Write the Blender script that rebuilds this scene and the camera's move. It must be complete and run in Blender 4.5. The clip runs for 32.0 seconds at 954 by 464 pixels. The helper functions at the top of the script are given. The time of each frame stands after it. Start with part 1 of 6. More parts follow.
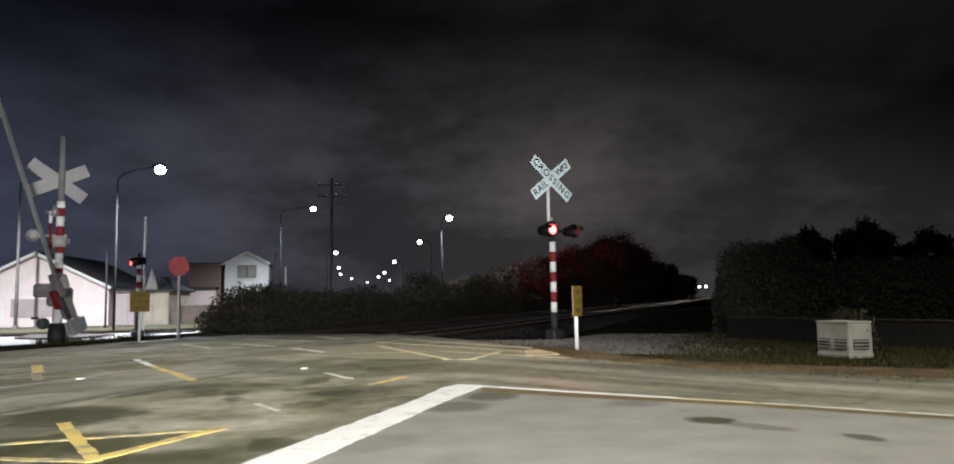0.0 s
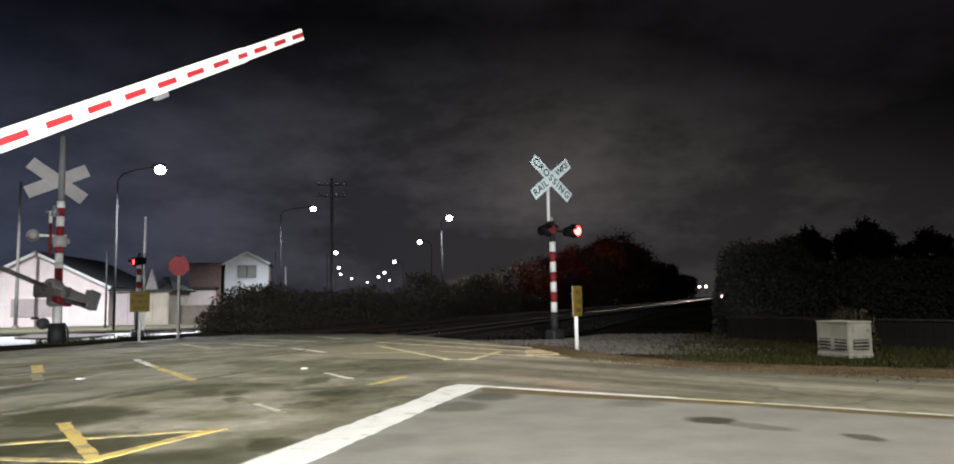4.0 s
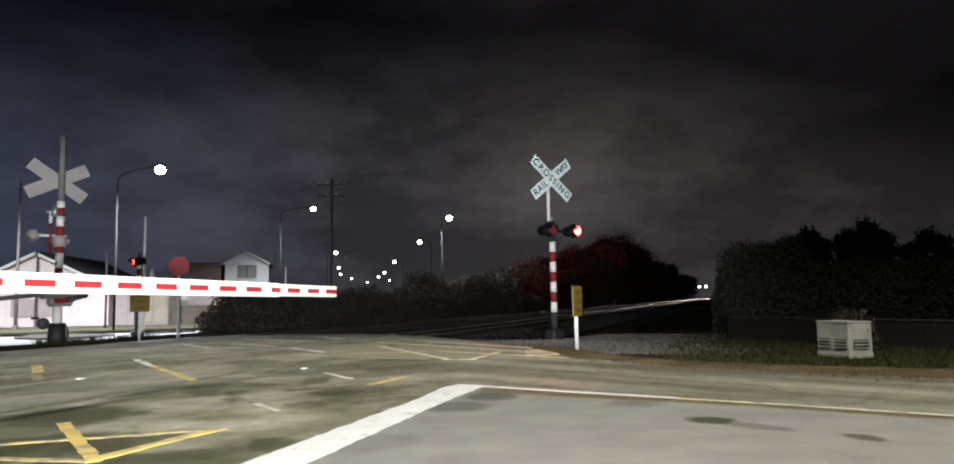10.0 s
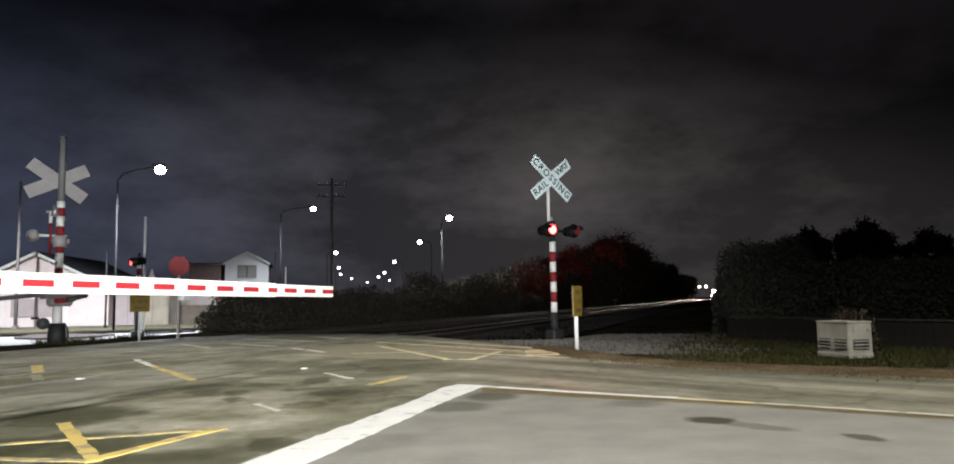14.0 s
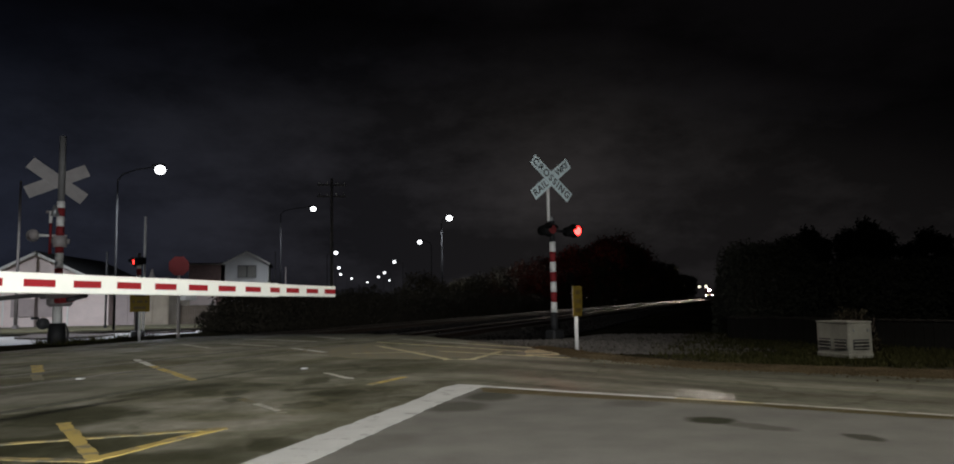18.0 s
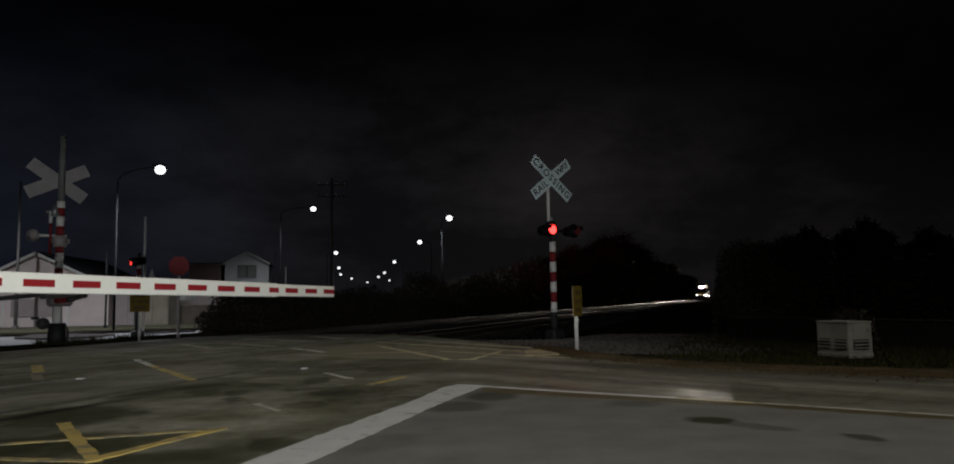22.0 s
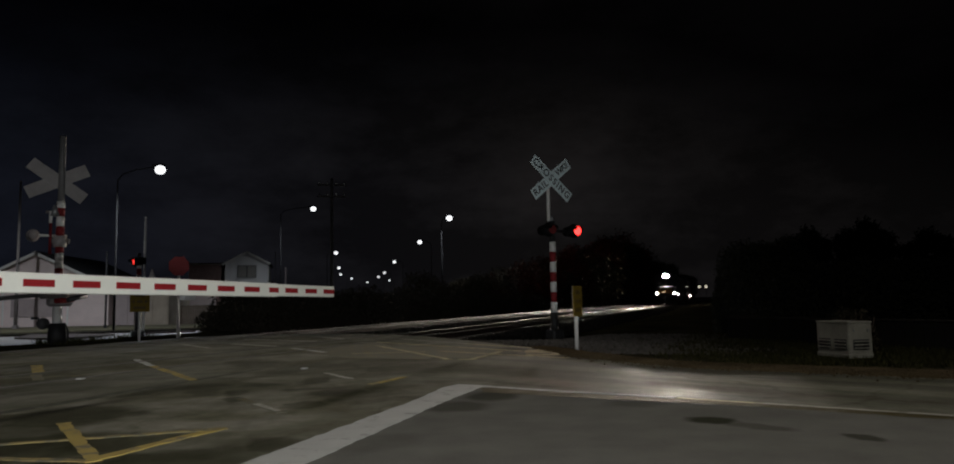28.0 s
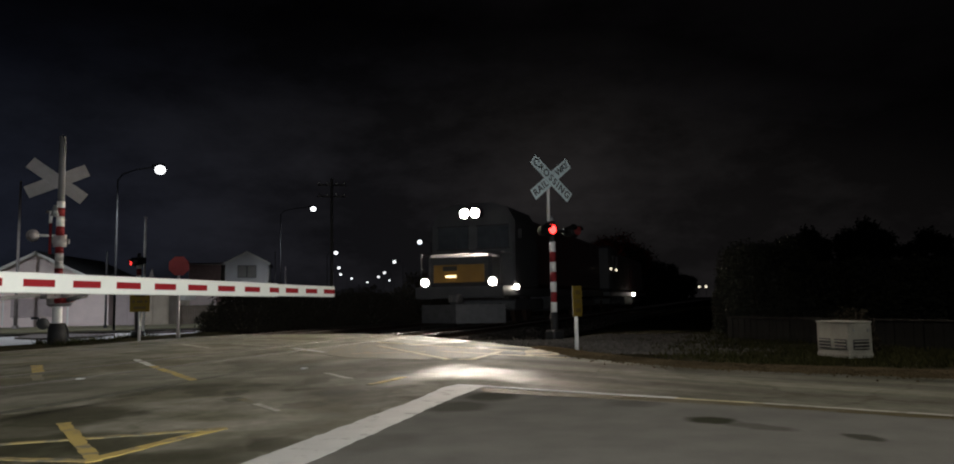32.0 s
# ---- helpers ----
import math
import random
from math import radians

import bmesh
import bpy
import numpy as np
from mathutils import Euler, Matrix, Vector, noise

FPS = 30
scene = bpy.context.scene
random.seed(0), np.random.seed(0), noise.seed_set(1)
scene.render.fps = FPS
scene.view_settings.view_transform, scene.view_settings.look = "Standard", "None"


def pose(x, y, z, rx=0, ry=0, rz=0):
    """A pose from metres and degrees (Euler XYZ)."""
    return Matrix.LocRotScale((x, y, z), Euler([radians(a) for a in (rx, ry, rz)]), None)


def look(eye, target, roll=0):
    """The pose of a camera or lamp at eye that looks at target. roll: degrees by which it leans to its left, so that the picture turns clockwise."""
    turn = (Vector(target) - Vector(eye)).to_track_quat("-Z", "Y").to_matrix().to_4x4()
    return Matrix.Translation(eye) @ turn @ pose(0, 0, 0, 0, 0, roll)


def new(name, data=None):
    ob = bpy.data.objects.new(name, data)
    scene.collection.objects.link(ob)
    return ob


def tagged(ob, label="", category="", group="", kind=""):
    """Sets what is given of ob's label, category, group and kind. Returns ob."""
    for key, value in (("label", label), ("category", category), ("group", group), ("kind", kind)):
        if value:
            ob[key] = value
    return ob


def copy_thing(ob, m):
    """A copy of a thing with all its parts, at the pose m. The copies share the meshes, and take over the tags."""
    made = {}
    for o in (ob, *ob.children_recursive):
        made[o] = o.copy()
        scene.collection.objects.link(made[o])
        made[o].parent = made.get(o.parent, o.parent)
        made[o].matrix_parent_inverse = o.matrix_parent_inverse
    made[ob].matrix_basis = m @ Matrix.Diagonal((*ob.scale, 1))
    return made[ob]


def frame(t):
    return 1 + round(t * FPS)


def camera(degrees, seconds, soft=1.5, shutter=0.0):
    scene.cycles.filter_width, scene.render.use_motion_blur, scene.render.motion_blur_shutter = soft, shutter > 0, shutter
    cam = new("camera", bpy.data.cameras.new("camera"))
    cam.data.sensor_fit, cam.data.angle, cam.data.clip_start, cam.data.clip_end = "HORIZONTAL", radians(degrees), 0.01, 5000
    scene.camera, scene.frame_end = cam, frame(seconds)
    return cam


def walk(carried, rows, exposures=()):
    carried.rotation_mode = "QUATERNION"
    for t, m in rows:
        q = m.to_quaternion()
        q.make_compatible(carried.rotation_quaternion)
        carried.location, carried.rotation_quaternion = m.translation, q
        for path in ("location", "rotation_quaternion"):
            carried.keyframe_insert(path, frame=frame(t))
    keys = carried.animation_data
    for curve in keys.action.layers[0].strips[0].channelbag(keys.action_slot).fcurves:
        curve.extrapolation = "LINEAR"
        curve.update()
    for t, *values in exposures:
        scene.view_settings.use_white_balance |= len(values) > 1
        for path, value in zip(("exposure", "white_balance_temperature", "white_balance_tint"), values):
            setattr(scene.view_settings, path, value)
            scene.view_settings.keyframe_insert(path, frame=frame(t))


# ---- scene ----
SECONDS = 32.0
cam = camera(65, SECONDS, soft=1.9)
EYE = (0.0, 0.0, 0.75)
VIEW = look(EYE, (0.0, 10.0, 0.75 + 10 * math.tan(radians(5.26))), -1.0)
walk(cam, [(0.0, VIEW), (SECONDS, VIEW)],
     [(0.0, 0.0), (14.0, 0.0), (14.6, -0.05), (16.5, -0.85), (17.0, -1.1), (18.0, -1.65), (19.0, -2.4), (20.0, -2.5), (24.0, -2.85), (28.0, -2.95), (30.0, -2.85), (31.0, -2.4), (32.0, -2.25)])

# ---- world and lights ----
# plan axes: D runs along the railway, N across it; the track heads away to the upper right
D = Vector((0.3177, 0.9482, 0.0))
N = Vector((-0.9482, 0.3177, 0.0))
YAW = math.degrees(math.atan2(D.y, D.x)) - 90.0


def P(s, n, z=0.0):
    return D * s + N * n + Vector((0, 0, z))


def track_pose(s, n, z=0.0, turn=0.0):
    """Local +y along the railway away from the crossing, local +x towards the near side."""
    p = P(s, n, z)
    return pose(p.x, p.y, p.z, 0, 0, YAW + turn)


world = bpy.data.worlds.new("night_sky")
scene.world = world
world.use_nodes = True
wn, wl = world.node_tree.nodes, world.node_tree.links
wn.clear()
w_out = wn.new("ShaderNodeOutputWorld")
w_bg = wn.new("ShaderNodeBackground")
w_co = wn.new("ShaderNodeTexCoord")
w_map = wn.new("ShaderNodeMapping")
w_map.inputs["Scale"].default_value = (1.5, 1.5, 3.2)
w_map.inputs["Location"].default_value = (3.1, 0.4, 0.3)
w_noise = wn.new("ShaderNodeTexNoise")
w_noise.inputs["Scale"].default_value = 1.5
w_noise.inputs["Detail"].default_value = 8.0
w_noise.inputs["Roughness"].default_value = 0.62
w_ramp = wn.new("ShaderNodeMapRange")
w_ramp.inputs["From Min"].default_value, w_ramp.inputs["From Max"].default_value = 0.42, 0.60
w_ramp.inputs["To Min"].default_value, w_ramp.inputs["To Max"].default_value = 0.70, 1.98
w_sep = wn.new("ShaderNodeSeparateXYZ")
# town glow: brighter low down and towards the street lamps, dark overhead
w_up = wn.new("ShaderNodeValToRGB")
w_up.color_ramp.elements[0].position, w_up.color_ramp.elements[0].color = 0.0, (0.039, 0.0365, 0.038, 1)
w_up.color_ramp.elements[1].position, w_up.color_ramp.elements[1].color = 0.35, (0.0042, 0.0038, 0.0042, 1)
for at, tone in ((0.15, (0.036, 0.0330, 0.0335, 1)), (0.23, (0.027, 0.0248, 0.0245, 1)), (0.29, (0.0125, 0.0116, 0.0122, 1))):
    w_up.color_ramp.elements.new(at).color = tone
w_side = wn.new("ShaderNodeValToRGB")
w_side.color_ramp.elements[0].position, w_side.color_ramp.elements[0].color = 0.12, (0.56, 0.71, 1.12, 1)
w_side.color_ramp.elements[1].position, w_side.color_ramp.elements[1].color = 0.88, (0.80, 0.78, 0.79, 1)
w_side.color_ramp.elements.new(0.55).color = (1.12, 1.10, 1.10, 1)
# the cloud bank's upper edge slopes down beyond the signal
w_slope = wn.new("ShaderNodeMapRange")
w_slope.inputs["From Min"].default_value, w_slope.inputs["From Max"].default_value = 0.18, 0.60
w_slope.inputs["To Min"].default_value, w_slope.inputs["To Max"].default_value = 0.0, 0.15
w_edge = wn.new("ShaderNodeMath")
w_edge.operation = "ADD"
w_ragged = wn.new("ShaderNodeMath")
w_ragged.operation = "MULTIPLY_ADD"
w_ragged.inputs[1].default_value, w_ragged.inputs[2].default_value = 0.10, -0.05
w_cut = wn.new("ShaderNodeMath")
w_cut.operation = "ADD"
w_half = wn.new("ShaderNodeMath")
w_half.operation = "MULTIPLY_ADD"
w_half.inputs[1].default_value, w_half.inputs[2].default_value = 0.7, 0.5
w_m1 = wn.new("ShaderNodeMix")
w_m1.data_type, w_m1.blend_type = "RGBA", "MULTIPLY"
w_m1.inputs[0].default_value = 1.0
wl.new(w_co.outputs["Generated"], w_map.inputs["Vector"])
wl.new(w_co.outputs["Generated"], w_sep.inputs["Vector"])
wl.new(w_map.outputs["Vector"], w_noise.inputs["Vector"])
wl.new(w_noise.outputs["Fac"], w_ramp.inputs["Value"])
wl.new(w_sep.outputs["X"], w_slope.inputs["Value"])
wl.new(w_sep.outputs["Z"], w_edge.inputs[0])
wl.new(w_slope.outputs["Result"], w_edge.inputs[1])
wl.new(w_noise.outputs["Fac"], w_ragged.inputs[0])
wl.new(w_edge.outputs[0], w_cut.inputs[0])
wl.new(w_ragged.outputs[0], w_cut.inputs[1])
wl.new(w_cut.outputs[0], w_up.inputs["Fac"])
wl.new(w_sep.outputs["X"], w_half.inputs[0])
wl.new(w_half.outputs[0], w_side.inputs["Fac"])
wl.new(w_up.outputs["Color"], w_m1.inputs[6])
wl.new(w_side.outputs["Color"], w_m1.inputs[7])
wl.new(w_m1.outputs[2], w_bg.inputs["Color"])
wl.new(w_ramp.outputs["Result"], w_bg.inputs["Strength"])
wl.new(w_bg.outputs["Background"], w_out.inputs["Surface"])


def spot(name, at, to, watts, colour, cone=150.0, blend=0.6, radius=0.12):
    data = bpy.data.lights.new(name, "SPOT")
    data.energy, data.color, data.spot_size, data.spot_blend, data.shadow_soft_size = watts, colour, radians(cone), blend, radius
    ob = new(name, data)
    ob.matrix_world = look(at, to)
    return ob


COOL = (0.86, 0.92, 1.0)
WARM = (1.0, 0.97, 0.90)
# street lamps: lamp head place (x, y, z), pole foot (x, y), watts (0: too far to light the place)
STREET = [
    ((-15.45, 36.2, 7.52), (-18.1, 37.4), 12000),
    ((-14.5, 66.0, 9.25), (-17.7, 67.2), 9500),
    ((-2.2, 59.6, 7.5), (-2.9, 61.0), 3500),
    ((-6.4, 83.2, 7.5), (-5.2, 84.5), 0),
    ((-18.7, 98.8, 7.5), (-20.0, 99.5), 0),
    ((-26.1, 140.9, 7.5), (-27.5, 141.5), 0),
    ((-31.7, 173.3, 7.5), (-33.0, 174.0), 0),
    ((-13.7, 123.3, 7.5), (-12.4, 124.0), 0),
    ((-34.4, 204.4, 7.5), (-35.7, 205.0), 0),
    ((-35.8, 242.9, 7.5), (-37.0, 243.5), 0),
    ((-25.7, 193.8, 7.5), (-24.4, 194.5), 0),
    ((-26.8, 227.2, 7.5), (-25.5, 228.0), 0),
    ((-20.8, 167.2, 7.5), (-19.5, 168.0), 0),
    ((-26.0, 36.5, 9.6), (-28.5, 37.5), 15500),
    ((2.6, 1.2, 9.0), (7.4, -0.4), 7100),
    # added lamp, out of view, that brightens the middle of the crossing
    ((-3.4, 11.6, 9.6), (-12.5, 9.0), 3800),
]
for (hx, hy, hz), foot, watts in STREET:
    if watts:
        spot("street_light", (hx, hy, hz - 0.43), (hx, hy, -1.0), watts, WARM if hy < 12 else COOL, (84 if hx < 0 else 142) if hy < 12 else 160, 0.8 if hy < 12 else 0.5, 0.15)
# the waiting car's dipped headlights, low beside the viewpoint
for hx in (0.55, -0.65):
    spot("car_headlight", (hx, -3.6, 0.66), (hx - 3.0, 8.0, 1.1), 7900, (0.95, 0.98, 1.0), 68, 0.9, 0.22)
# added red spots: one colours the tree row like glare, one reddens the crossing
spot("added_red_spot", tuple(P(13.2, 11.6, 2.42)), tuple(P(95, 16.2, 5.5)), 45000, (1.0, 0.03, 0.03), 10, 1.0, 0.1)
spot("added_red_spot", tuple(P(14.3, 3.1, 1.9)), tuple(P(7, 3.0, 0.0)), 60, (1.0, 0.04, 0.03), 130, 0.9, 0.1)


# ---- materials ----
def material(name, colour, rough=0.6, metal=0.0, vary=0.25, scale=6.0, fine=60.0, bump=0.15, dark=None, emit=None, spec=0.5):
    """Principled surface with coarse and fine variation of its colour and a fine relief, in object space."""
    m = bpy.data.materials.new(name)
    m.use_nodes = True
    nt = m.node_tree
    b = nt.nodes["Principled BSDF"]
    b.inputs["Roughness"].default_value = rough
    b.inputs["Metallic"].default_value = metal
    b.inputs["Specular IOR Level"].default_value = spec
    co = nt.nodes.new("ShaderNodeTexCoord")
    n1 = nt.nodes.new("ShaderNodeTexNoise")
    n1.inputs["Scale"].default_value = scale
    n1.inputs["Detail"].default_value = 4.0
    n2 = nt.nodes.new("ShaderNodeTexNoise")
    n2.inputs["Scale"].default_value = fine
    n2.inputs["Detail"].default_value = 3.0
    nt.links.new(co.outputs["Object"], n1.inputs["Vector"])
    nt.links.new(co.outputs["Object"], n2.inputs["Vector"])
    add = nt.nodes.new("ShaderNodeMath")
    add.operation = "MULTIPLY_ADD"
    add.inputs[1].default_value = 0.35
    nt.links.new(n2.outputs["Fac"], add.inputs[0])
    sc = nt.nodes.new("ShaderNodeMath")
    sc.operation = "MULTIPLY"
    sc.inputs[1].default_value = 0.65
    nt.links.new(n1.outputs["Fac"], sc.inputs[0])
    nt.links.new(sc.outputs[0], add.inputs[2])
    ramp = nt.nodes.new("ShaderNodeValToRGB")
    lo = dark or tuple(c * (1 - vary) for c in colour)
    hi = tuple(min(1.0, c * (1 + vary * 0.6)) for c in colour)
    ramp.color_ramp.elements[0].position, ramp.color_ramp.elements[1].position = 0.32, 0.68
    ramp.color_ramp.elements[0].color = (*lo, 1)
    ramp.color_ramp.elements[1].color = (*hi, 1)
    nt.links.new(add.outputs[0], ramp.inputs["Fac"])
    nt.links.new(ramp.outputs["Color"], b.inputs["Base Color"])
    if bump:
        bp = nt.nodes.new("ShaderNodeBump")
        bp.inputs["Strength"].default_value = bump
        bp.inputs["Distance"].default_value = 0.01
        nt.links.new(n2.outputs["Fac"], bp.inputs["Height"])
        nt.links.new(bp.outputs["Normal"], b.inputs["Normal"])
    if emit:
        b.inputs["Emission Color"].default_value = (*emit[0], 1)
        b.inputs["Emission Strength"].default_value = emit[1]
    return m


def glow(name, colour, strength):
    return material(name, colour, 0.3, vary=0.05, bump=0.0, emit=(colour, strength))


def leafy(name, colour, hi):
    m = material(name, colour, 0.8, vary=0.5, scale=0.8, fine=9.0, bump=0.0, spec=0.06)
    nt = m.node_tree
    g = nt.nodes.new("ShaderNodeNewGeometry")
    mix = nt.nodes.new("ShaderNodeMix")
    mix.data_type = "RGBA"
    mix.inputs[7].default_value = (*hi, 1)
    ramp = [n for n in nt.nodes if n.bl_idname == "ShaderNodeValToRGB"][0]
    nt.links.new(ramp.outputs["Color"], mix.inputs[6])
    sq = nt.nodes.new("ShaderNodeMath")
    sq.operation = "POWER"
    sq.inputs[1].default_value = 2.0
    nt.links.new(g.outputs["Random Per Island"], sq.inputs[0])
    nt.links.new(sq.outputs[0], mix.inputs[0])
    nt.links.new(mix.outputs[2], nt.nodes["Principled BSDF"].inputs["Base Color"])
    return m


# damp stains and old repairs, deepened at the near left against strong light: centre x, y, half length, half width,
# turn in degrees, depth
ROAD_STAINS_AND_DIMMING = [
    (-2.86, 5.33, 0.45, 0.54, 19, 1.0), (-1.96, 6.08, 0.10, 0.16, 18, 0.9), (-1.28, 5.68, 0.17, 0.23, 17, 0.7), (-1.61, 7.48, 0.17, 0.33, 1, 0.9),
    (-1.2, 6.39, 0.26, 0.28, 16, 0.8), (-2.56, 7.02, 0.26, 0.34, 40, 0.7), (-1.38, 3.79, 0.27, 0.27, -5, 0.8), (-1.05, 4.09, 0.21, 0.24, 44, 0.9),
    (-2.37, 3.98, 0.34, 0.44, -5, 0.6), (-4.09, 7.21, 0.52, 0.51, 14, 0.5), (-2.92, 9.83, 0.33, 0.79, 22, 0.5), (-1.86, 8.68, 0.57, 0.94, 13, 0.55),
    (-1.17, 9.11, 0.64, 0.98, 4, 0.6), (-0.94, 6.08, 0.27, 0.43, 12, 0.6), (-4.1, 7.86, 1.1, 0.3, 68, 0.35),
    # ovals at the near left also dim the road, in place of weaker light
    (-2.5, 4.1, 0.9, 0.45, 20, 1.0), (-1.75, 3.6, 0.7, 0.3, 10, 0.95), (-3.2, 4.7, 0.8, 0.35, 60, 0.7), (-2.1, 4.3, 0.5, 0.25, 30, 0.9), (-5.6, 10.4, 1.1, 0.5, 70, 0.4), (-0.6, 9.0, 0.5, 0.25, -40, 0.4),
    (-2.95, 6.75, 0.55, 0.12, 78, 0.8), (-2.45, 6.75, 0.16, 0.40, 20, 0.7), (-1.95, 6.12, 0.07, 0.12, 20, 1.0), (-2.1, 6.55, 0.10, 0.22, 10, 0.8), (-3.95, 6.9, 0.5, 0.12, 75, 0.5),
    (-0.62, 5.95, 0.30, 0.13, 10, 0.7), (-0.75, 6.75, 0.24, 0.12, 12, 0.6), (-1.5, 6.72, 0.26, 0.12, 8, 0.6), (-0.42, 7.15, 0.20, 0.14, 0, 0.5), (-2.05, 7.05, 0.22, 0.14, 14, 0.6),
    (-3.0, 4.75, 0.45, 0.5, 20, 0.65), (-2.35, 4.0, 0.45, 0.22, 15, 0.95), (-1.25, 7.9, 0.5, 0.3, 12, 0.5), (-0.55, 8.3, 0.35, 0.3, 5, 0.45)]
LANE_STAINS = [(1.42, 4.66, 0.17, 0.13, -45, 1.0), (1.62, 4.39, 0.22, 0.10, -45, 0.5), (2.02, 4.01, 0.11, 0.07, -49, 0.8),
               (1.11, 5.44, 0.21, 0.18, -34, 0.3), (0.09, 6.03, 0.21, 0.32, -8, 0.7), (-0.17, 5.45, 0.24, 0.26, 24, 0.55), (-0.59, 4.11, 0.30, 0.22, 30, 0.28)]


# tyre-polished pale areas, in the same terms
ROAD_PALE = [(-1.62, 5.0, 0.95, 0.42, 75, 1.0), (-2.0, 6.0, 0.6, 0.40, 70, 0.8), (-0.95, 7.3, 0.7, 0.3, 70, 0.5), (-3.0, 6.2, 0.5, 0.3, 74, 0.5)]


def stained(nt, co, colour, stains, tint, wobble=0.55, soft=0.08):
    """Tints a colour in ragged ovals on the ground."""
    L = nt.links.new
    n = nt.nodes.new("ShaderNodeTexNoise")
    n.inputs["Scale"].default_value, n.inputs["Detail"].default_value, n.inputs["Roughness"].default_value = 3.2, 6.0, 0.6
    L(co.outputs["Object"], n.inputs["Vector"])
    shift = nt.nodes.new("ShaderNodeVectorMath")
    shift.operation = "MULTIPLY_ADD"
    shift.inputs[1].default_value = (wobble, wobble, 0.0)
    L(n.outputs["Color"], shift.inputs[0])
    off = nt.nodes.new("ShaderNodeVectorMath")
    off.operation = "ADD"
    off.inputs[1].default_value = (-wobble / 2, -wobble / 2, 0.0)
    L(co.outputs["Object"], off.inputs[0])
    L(off.outputs[0], shift.inputs[2])
    total = None
    for x, y, a, c, turn, depth in stains:
        mp = nt.nodes.new("ShaderNodeMapping")
        mp.vector_type = "TEXTURE"
        mp.inputs["Location"].default_value = (x, y, 0)
        mp.inputs["Rotation"].default_value = (0, 0, radians(turn))
        mp.inputs["Scale"].default_value = (a, c, 50)
        L(shift.outputs[0], mp.inputs["Vector"])
        ln = nt.nodes.new("ShaderNodeVectorMath")
        ln.operation = "LENGTH"
        L(mp.outputs["Vector"], ln.inputs[0])
        rg = nt.nodes.new("ShaderNodeMapRange")
        rg.interpolation_type = "SMOOTHSTEP"
        rg.inputs["From Min"].default_value, rg.inputs["From Max"].default_value = 1.0 + soft, 1.0 - soft
        rg.inputs["To Min"].default_value, rg.inputs["To Max"].default_value = 0.0, depth
        L(ln.outputs["Value"], rg.inputs["Value"])
        if total is None:
            total = rg.outputs["Result"]
        else:
            mx = nt.nodes.new("ShaderNodeMath")
            mx.operation = "MAXIMUM"
            L(total, mx.inputs[0])
            L(rg.outputs["Result"], mx.inputs[1])
            total = mx.outputs[0]
    mix = nt.nodes.new("ShaderNodeMix")
    mix.data_type, mix.blend_type = "RGBA", "MULTIPLY"
    mix.inputs[7].default_value = (*tint, 1)
    L(total, mix.inputs[0])
    L(colour, mix.inputs[6])
    return mix.outputs[2]


